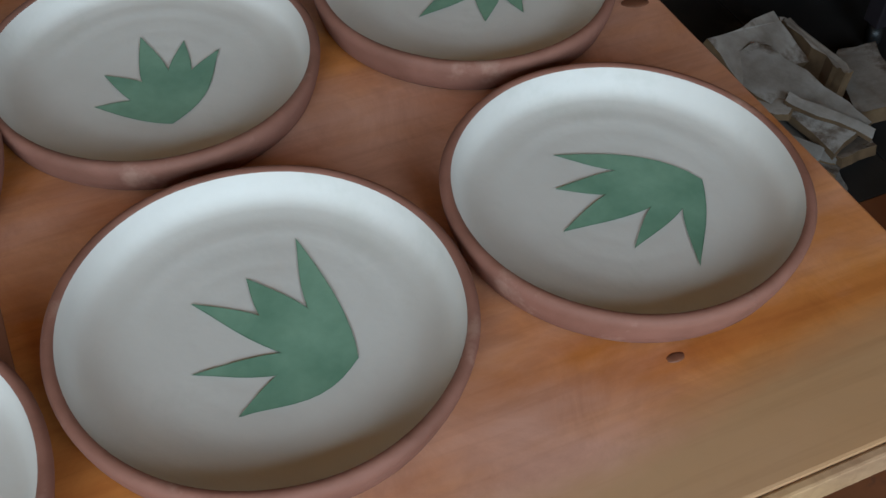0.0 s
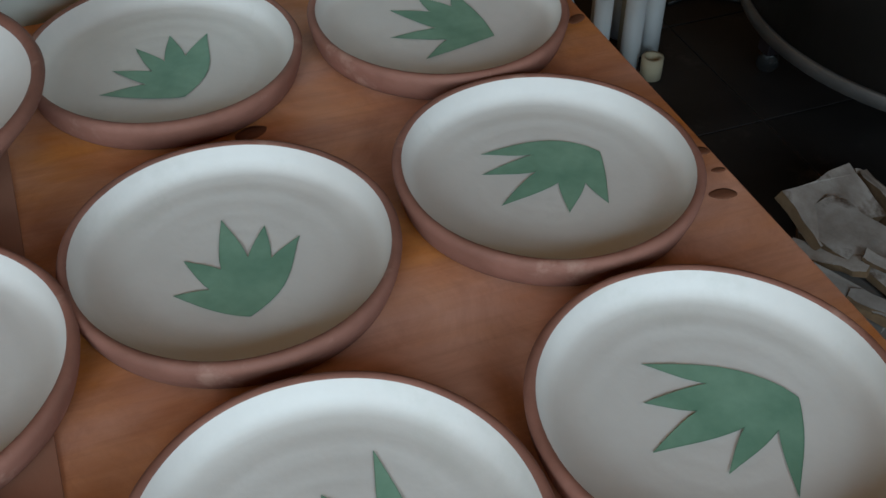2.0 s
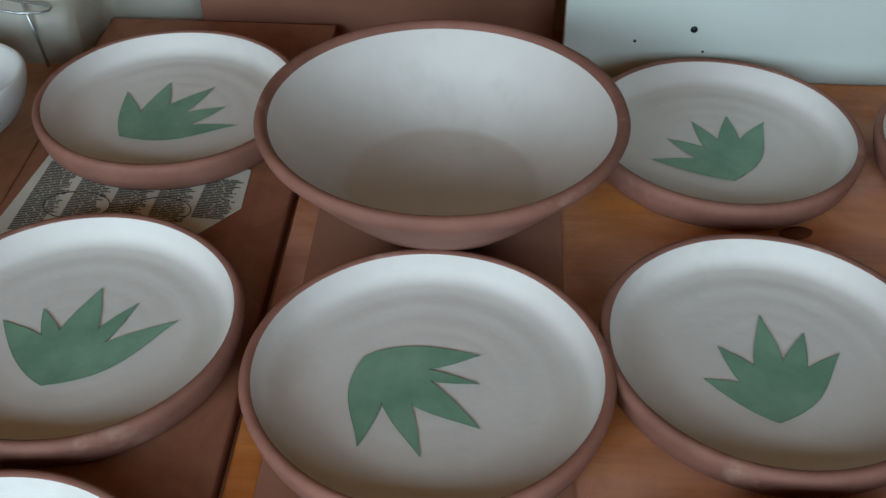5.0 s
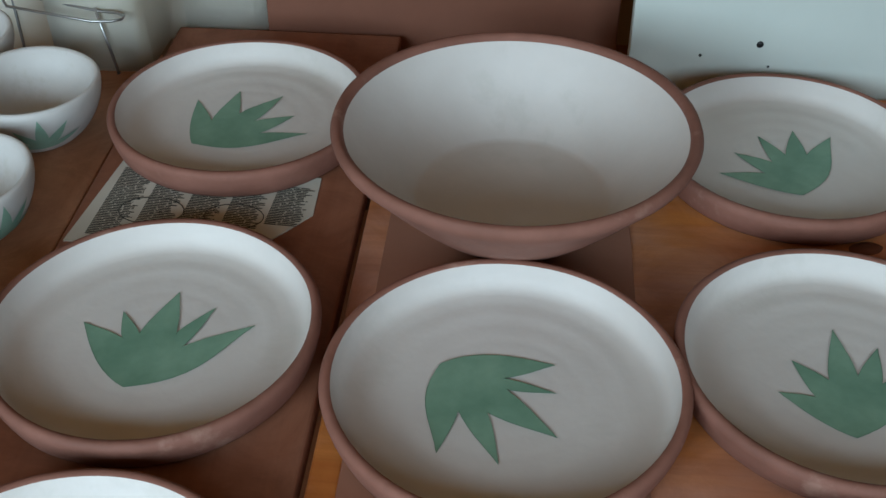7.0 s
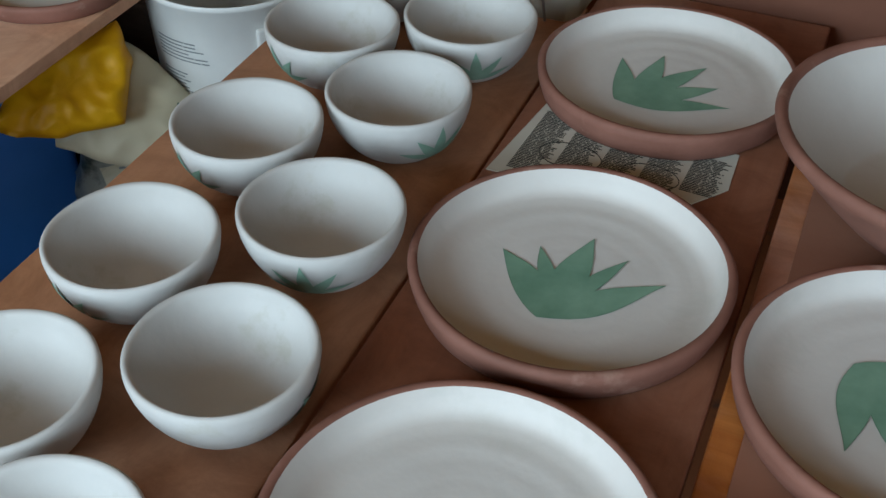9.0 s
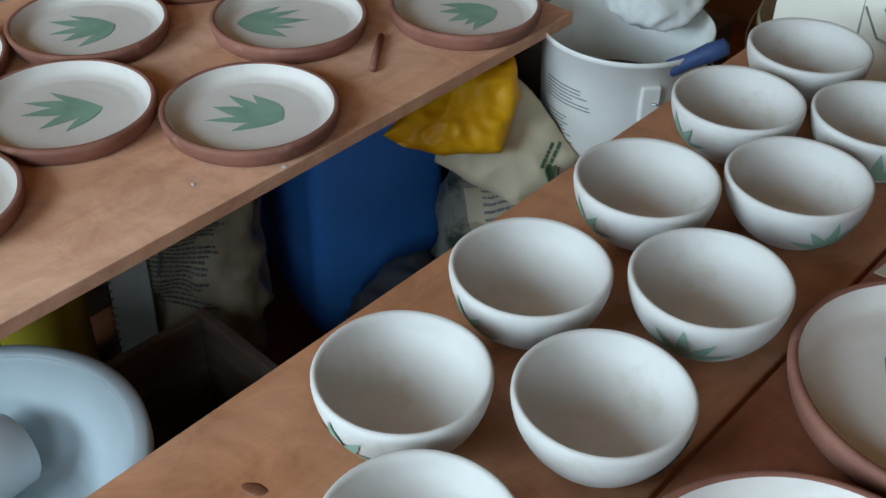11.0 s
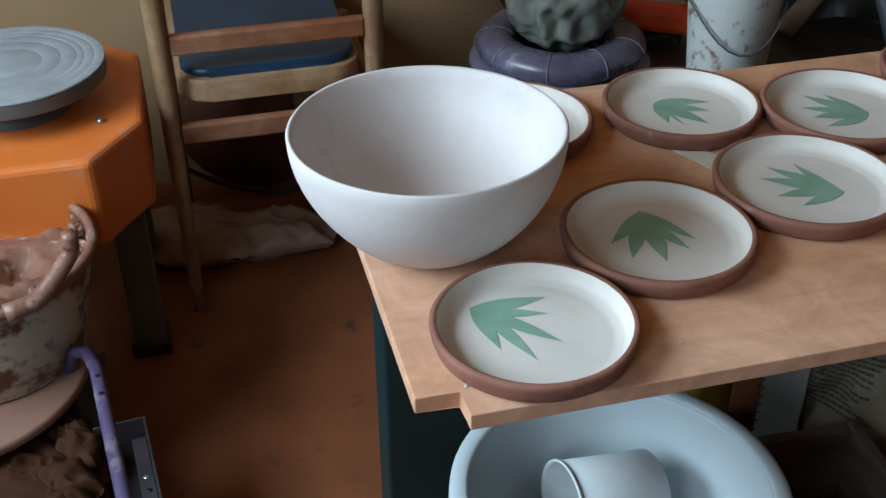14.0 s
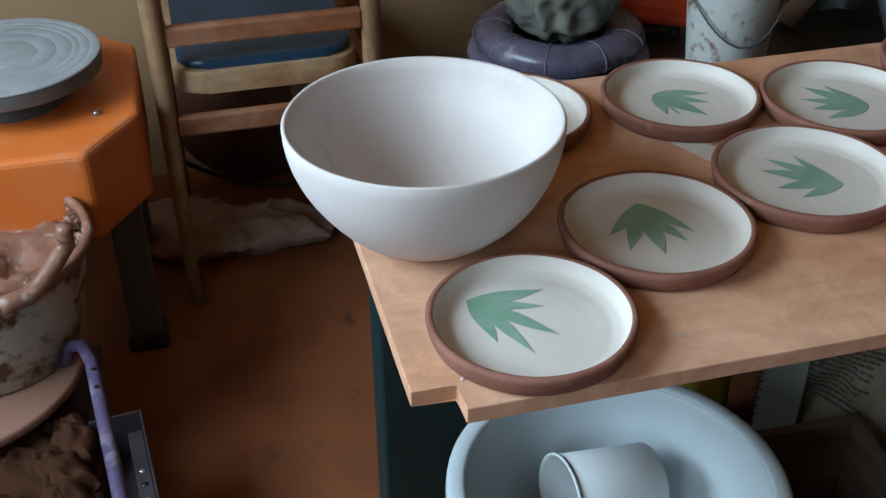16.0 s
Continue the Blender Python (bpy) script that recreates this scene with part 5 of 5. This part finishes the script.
def slip_bucket():
    s = thing("metal_trolley", pose(-1.62, -0.50, 0), "low purple-framed trolley heaped with rags", "trolley")
    part("tray", box(0.46, 0.36, 0.012, (0.02, 0, 0.10), 0.003), M["grey_steel"], s)
    part("frame_tube", rod([(-0.03, 0.13, 0.10), (-0.025, 0.14, 0.22), (-0.008, 0.16, 0.272), (0.021, 0.182, 0.29), (0.07, 0.196, 0.292), (0.20, 0.212, 0.291), (0.35, 0.231, 0.29), (0.45, 0.243, 0.285), (0.475, 0.246, 0.25), (0.48, 0.247, 0.0)], 0.0105, 14), M["tube_purple"], s, "scuffed purple tube with drilled holes")
    for k in range(2):
        o = part("drilled_hole", lathe([(0, 0), (0.0042, 0), (0.0038, 0.0006), (0, 0.0007)], 12), M["label_black"], s)
        o.matrix_basis = pose(0.098 + 0.042 * k, 0.1995 + 0.005 * k, 0.3022)
    tray = Matrix.Translation((0.089, 0.25, 0)) @ Matrix.Rotation(radians(5.7), 4, "Z")
    for name, bm in (("tray_side", box(0.42, 0.004, 0.09, (0.21, 0.002, 0.112), 0.001)), ("tray_end", box(0.004, 0.075, 0.09, (0.002, -0.038, 0.112), 0.001)), ("tray_bottom", box(0.41, 0.07, 0.004, (0.21, -0.036, 0.112), 0.001)), ("tray_ledge", box(0.40, 0.022, 0.004, (0.21, -0.012, 0.165), 0.001))):
        bmesh.ops.transform(bm, matrix=tray, verts=bm.verts)
        part(name, bm, M["tray_dark"], s, "dark sheet-metal tray wall")
    for k in range(5):
        part("drilled_hole", lathe([(0, 0), (0.005, 0), (0.0045, 0.0008), (0, 0.001)], 12), M["label_black"] if k % 2 else M["steel"], s).matrix_basis = tray @ pose(0.10 + 0.03 * k, -0.012, 0.169)
    part("leg", box(0.03, 0.03, 0.19, (0.40, 0.25, 0), 0.003), M["grey_steel"], s)
    part("leg", box(0.03, 0.03, 0.10, (-0.18, -0.15, 0), 0.003), M["grey_steel"], s)
    part("leg", box(0.03, 0.03, 0.10, (0.22, -0.15, 0), 0.003), M["grey_steel"], s)
    for k, (x, y, z, w, h, turn, m) in enumerate(((-1.54, -0.36, 0.17, 0.15, 0.07, 20, "rag"), (-1.47, -0.40, 0.165, 0.17, 0.08, 55, "rag"), (-1.40, -0.36, 0.165, 0.15, 0.07, 12, "rag"), (-1.38, -0.44, 0.16, 0.18, 0.09, 70, "rag"), (-1.28, -0.37, 0.16, 0.15, 0.08, 30, "rag"), (-1.31, -0.44, 0.185, 0.09, 0.05, 100, "rag_pale"), (-1.24, -0.45, 0.17, 0.12, 0.06, 40, "rag_pale"))):
        o = link("rag", pillow([(-w / 2, -h / 3), (0, -h / 2), (w / 2, -h / 4), (w * 0.6, h * 0.1), (w * 0.3, h / 2), (-w * 0.2, h * 0.4), (-w * 0.55, h * 0.15)], 0.045, 0.018, 0.05, 80 + k), M[m])
        o.matrix_world = pose(x, y, z, 14, -10 + 6 * k, turn)
        tagged(o, "crumpled yellowish cloth in the trolley" if m == "rag_pale" else "crumpled clay-stained brown rag in the trolley", "rag", "rags")
    heap = link("rag", sack(0.46, 0.24, 0.07, 79, 0.012, 0.08, 2.2), M["rag"])
    heap.location = (-1.44, -0.43, 0.112)
    tagged(heap, "bundled dark clay-stained rag filling the trolley", "rag", "rags")
    b = link("wooden_batt", lathe([(0, 0), (0.195, 0), (0.2, 0.004), (0.2, 0.016), (0.196, 0.02), (0, 0.02)], 56), M["batt"])
    b.matrix_world = pose(-1.68, -0.525, 0.205, 2, 2)
    tagged(b, "round clay-stained batt under the bucket", "batt")
    bb = link("batt_block", box(0.2, 0.2, 0.092, bevel=0.004), M["crate"])
    bb.location = (-1.75, -0.53, 0.112)
    tagged(bb, "dark block holding up the batt", "block")
    e = thing("clay_bucket", pose(-1.73, -0.475, 0.226), "white plastic bucket caked with wet pink clay", "bucket")
    part("body", vessel([(0.14, 0), (0.146, 0.004), (0.165, 0.09), (0.182, 0.17), (0.186, 0.185)], 0.005, 60), M["bucket_splash"], e)
    part("rim", lathe([(0.178, 0.183), (0.18, 0.196), (0.187, 0.2), (0.195, 0.195), (0.194, 0.184), (0.187, 0.181)], 60, 0.02, 7, closed=True), M["pink_clay"], e, "clay-caked rolled rim")
    part("clay", crumple(lathe([(0.176 - 0.0135 * k, 0.157 + 0.006 * math.sin(k * 1.3)) for k in range(13)] + [(0, 0.16)], 60), 0.016, 0.06, 6), M["pink_clay"], e, "wet pink clay inside")
    hd = [((0.19 + 0.006 * u) * math.cos(radians(20 + 38 * min(1, u * 1.5))), (0.19 + 0.006 * u) * math.sin(radians(20 + 38 * min(1, u * 1.5))), 0.192 + 0.10 * max(0.0, u - 0.28) ** 0.9) for u in [k / 12 for k in range(13)]]
    part("handle", rod(hd, 0.014, 12, taper=0.012), M["pink_clay"], e, "upright clay-smeared plastic handle")
    for k in range(6):
        part("clay_lump", sack(0.03, 0.025, 0.025, 90 + k, 0.006, 0.02), M["pink_clay"], e).location = (0.15 * math.cos(k * 0.45 - 0.3), 0.15 * math.sin(k * 0.45 - 0.3) + 0.02, 0.165)


slip_bucket()
# a crumpled translucent plastic bag on the floor, drawn opaque
o = link("floor_bag", pillow([(-0.10, -0.24), (0.02, -0.26), (0.10, -0.16), (0.08, 0.0), (0.05, 0.10), (0.03, 0.20), (-0.05, 0.21), (-0.10, 0.12), (-0.07, 0.0), (-0.13, -0.12)], 0.07, 0.02, 0.09, 5), M["cloth"])
o.matrix_world = pose(-2.27, -0.03, 0.03, 0, 0, -12)
tagged(o, "crumpled pinkish-brown plastic bag lying on the floor", "cloth")


# ---- right of the worktable ----
def broken_shelf(x, y, z, w, d, th, rx, ry, rz, seed):
    rnd = random.Random(seed)
    pts = []
    for sx, sy in ((-1, -1), (1, -1), (1, 1), (-1, 1)):
        cut = rnd.random() < 0.5
        if cut:
            pts += [(sx * w / 2 * rnd.uniform(0.5, 0.9), sy * d / 2), (sx * w / 2, sy * d / 2 * rnd.uniform(0.4, 0.9))][:: (1 if sx * sy < 0 else -1)]
        else:
            pts.append((sx * w / 2, sy * d / 2))
    ragged = []
    for (ax, ay), (bx, by) in zip(pts, pts[1:] + pts[:1]):
        ragged.append((ax, ay))
        run = math.hypot(bx - ax, by - ay)
        for f in (0.3, 0.55, 0.8):
            chip = run * rnd.uniform(-0.045, 0.012)
            ragged.append((ax + (bx - ax) * f + (by - ay) / run * chip, ay + (by - ay) * f - (bx - ax) / run * chip))
    pts = ragged
    bm = bmesh.new()
    lo = [bm.verts.new((a * rnd.uniform(0.98, 1.0), b * rnd.uniform(0.98, 1.0), 0)) for a, b in pts]
    hi = [bm.verts.new((a * 0.99, b * 0.99, th * rnd.uniform(0.88, 1.0))) for a, b in pts]
    bm.faces.new(lo[::-1])
    bm.faces.new(hi)
    n = len(pts)
    for k in range(n):
        f = bm.faces.new((lo[k], lo[(k + 1) % n], hi[(k + 1) % n], hi[k]))
        f.material_index = 1
        bmesh.ops.recalc_face_normals(bm, faces=bm.faces)
    ob = link("broken_kiln_shelf", bm, [M["shelf"], M["shelf_edge"]])
    ob.matrix_world = pose(x, y, z, rx, ry, rz)
    return tagged(ob, "broken chalky kiln shelf piece in a heap", "kiln shelf", "broken kiln shelves")


for args in ((1.52, 1.17, 0.0, 0.24, 0.20, 0.022, 0, 0, 20, 1), (1.54, 1.24, 0.024, 0.22, 0.17, 0.02, 4, -5, 55, 2), (1.50, 1.12, 0.030, 0.20, 0.10, 0.018, -9, 7, -60, 3),
             (1.535, 1.175, 0.072, 0.26, 0.105, 0.022, 12, 7, -73, 8), (1.535, 1.30, 0.078, 0.19, 0.12, 0.024, 24, 6, 14, 5), (1.72, 1.185, 0.03, 0.22, 0.10, 0.03, -14, 8, 66, 6),
             (1.50, 1.05, 0.0, 0.15, 0.10, 0.022, 3, 0, 70, 7), (1.46, 1.12, 0.055, 0.17, 0.035, 0.014, 24, 9, -52, 4), (1.645, 1.27, 0.035, 0.21, 0.03, 0.06, 10, 6, 86, 9),
             (1.58, 1.07, 0.012, 0.12, 0.08, 0.02, -22, 12, 12, 10), (1.47, 1.20, 0.060, 0.15, 0.04, 0.016, 12, -14, -62, 11), (1.60, 1.12, 0.04, 0.11, 0.07, 0.014, -15, 18, -12, 12),
             (1.55, 1.10, 0.085, 0.16, 0.025, 0.012, 18, 8, -50, 14), (1.96, 1.12, 0.0, 0.15, 0.10, 0.02, 0, 0, 40, 13), (1.49, 1.08, 0.05, 0.12, 0.03, 0.012, 15, 12, -42, 16)):
    broken_shelf(*args)


def kiln():
    e = thing("kiln", pose(2.06, 1.62, 0), "round steel top-loading kiln on a castor stand", "kiln")
    R = 0.45
    part("shell", lathe([(0, 0.20), (R - 0.02, 0.20), (R, 0.21), (R, 0.95), (R - 0.02, 0.96), (0, 0.96)], 96), M["kiln"], e, "brushed steel shell")
    part("base_band", lathe([(R + 0.001, 0.205), (R + 0.007, 0.208), (R + 0.007, 0.235), (R + 0.001, 0.238)], 96, closed=True), M["kiln_band"], e, "dull steel band")
    lab = bmesh.new()
    for k in range(17):
        a = radians(-142 + 26 * (k / 16))
        for z in (0.241, 0.288):
            lab.verts.new(((R + 0.0015) * math.cos(a), (R + 0.0015) * math.sin(a), z))
    lab.verts.ensure_lookup_table()
    for k in range(16):
        lab.faces.new((lab.verts[2 * k], lab.verts[2 * k + 2], lab.verts[2 * k + 3], lab.verts[2 * k + 1]))
    l = part("label", lab, M["label_black"], e, "black label with yellow marks")
    for k in range(11):
        bar = bmesh.new()
        a0 = radians(-140.5 + 2.15 * k)
        for z in (0.252, 0.268 if k not in (0, 2, 7) else 0.275):
            for da in (0, radians(1.35)):
                bar.verts.new(((R + 0.0028) * math.cos(a0 + da), (R + 0.0028) * math.sin(a0 + da), z))
        bar.verts.ensure_lookup_table()
        bar.faces.new([bar.verts[i] for i in (0, 1, 3, 2)])
        part("mark", bar, M["label_yellow"], l)
    for a in (55, 145, 235, 325):
        x, y = 0.36 * math.cos(radians(a)), 0.36 * math.sin(radians(a))
        part("leg", box(0.04, 0.04, 0.155, (x, y, 0.05), 0.003), M["tray_dark"], e)
        w = part("castor", lathe([(0, -0.012), (0.022, -0.012), (0.025, -0.008), (0.025, 0.008), (0.022, 0.012), (0, 0.012)], 24), M["black"], e)
        w.matrix_world = e.matrix_world @ pose(x, y, 0.025, 90, 0, a)


kiln()
for k, (x, y, h, r, m) in enumerate(((1.50, 2.05, 0.20, 0.026, "paper_tube"), (1.56, 2.06, 0.18, 0.026, "paper_tube"), (1.52, 1.94, 0.19, 0.026, "paper_tube"), (1.585, 1.97, 0.20, 0.027, "paper_tube"),
                                     (1.545, 2.0, 0.36, 0.024, "cane"), (1.60, 2.07, 0.42, 0.022, "cane"), (1.47, 1.99, 0.17, 0.024, "paper_tube"), (1.545, 1.885, 0.055, 0.028, "cane"), (1.46, 1.91, 0.05, 0.024, "cane"))):
    x, y, r, h = x - 0.033, y + 0.01, r * 0.86, h * 0.92
    o = link("card_tube", lathe([(r * 0.6, 0), (r, 0), (r, h), (r * 0.6, h)], 28, closed=True), M[m])
    o.location = (x, y, 0)
    tagged(o, "short tan card roll on the floor" if m == "cane" else "white card tube standing on the floor", "tube", "card tubes")
cab = link("floor_cable", rod([(1.7 + 0.05 * k, 2.15 - 0.012 * k * k * 0.3 + 0.02 * math.sin(k), 0.006) for k in range(14)], 0.006, 8), M["black"])
tagged(cab, "black cable lying on the dark floor", "cable")

wt = thing("white_pail", pose(1.587, 0.746, 0), "small white plastic pail on the red floor", "pail")
part("body", vessel([(0.085, 0), (0.088, 0.004), (0.1, 0.13), (0.104, 0.132), (0.104, 0.14)], 0.003, 40), M["white_plastic"], wt)

# dark floor tiles with open joints
ts = 0.40
for i in range(-4, 3):
    for j in range(-2, 3):
        x0, x1 = max(FX, 2.055 + ts * i), min(X1, 2.055 + ts * (i + 1))
        y0, y1 = max(FY, 1.664 + ts * j), min(Y1, 1.664 + ts * (j + 1))
        if x1 - x0 > 0.03 and y1 - y0 > 0.03:
            part("tile", box(x1 - x0 - 0.005, y1 - y0 - 0.005, 0.005, ((x0 + x1) / 2, (y0 + y1) / 2, -0.005), 0.0012), M["tile"], dark_floor)
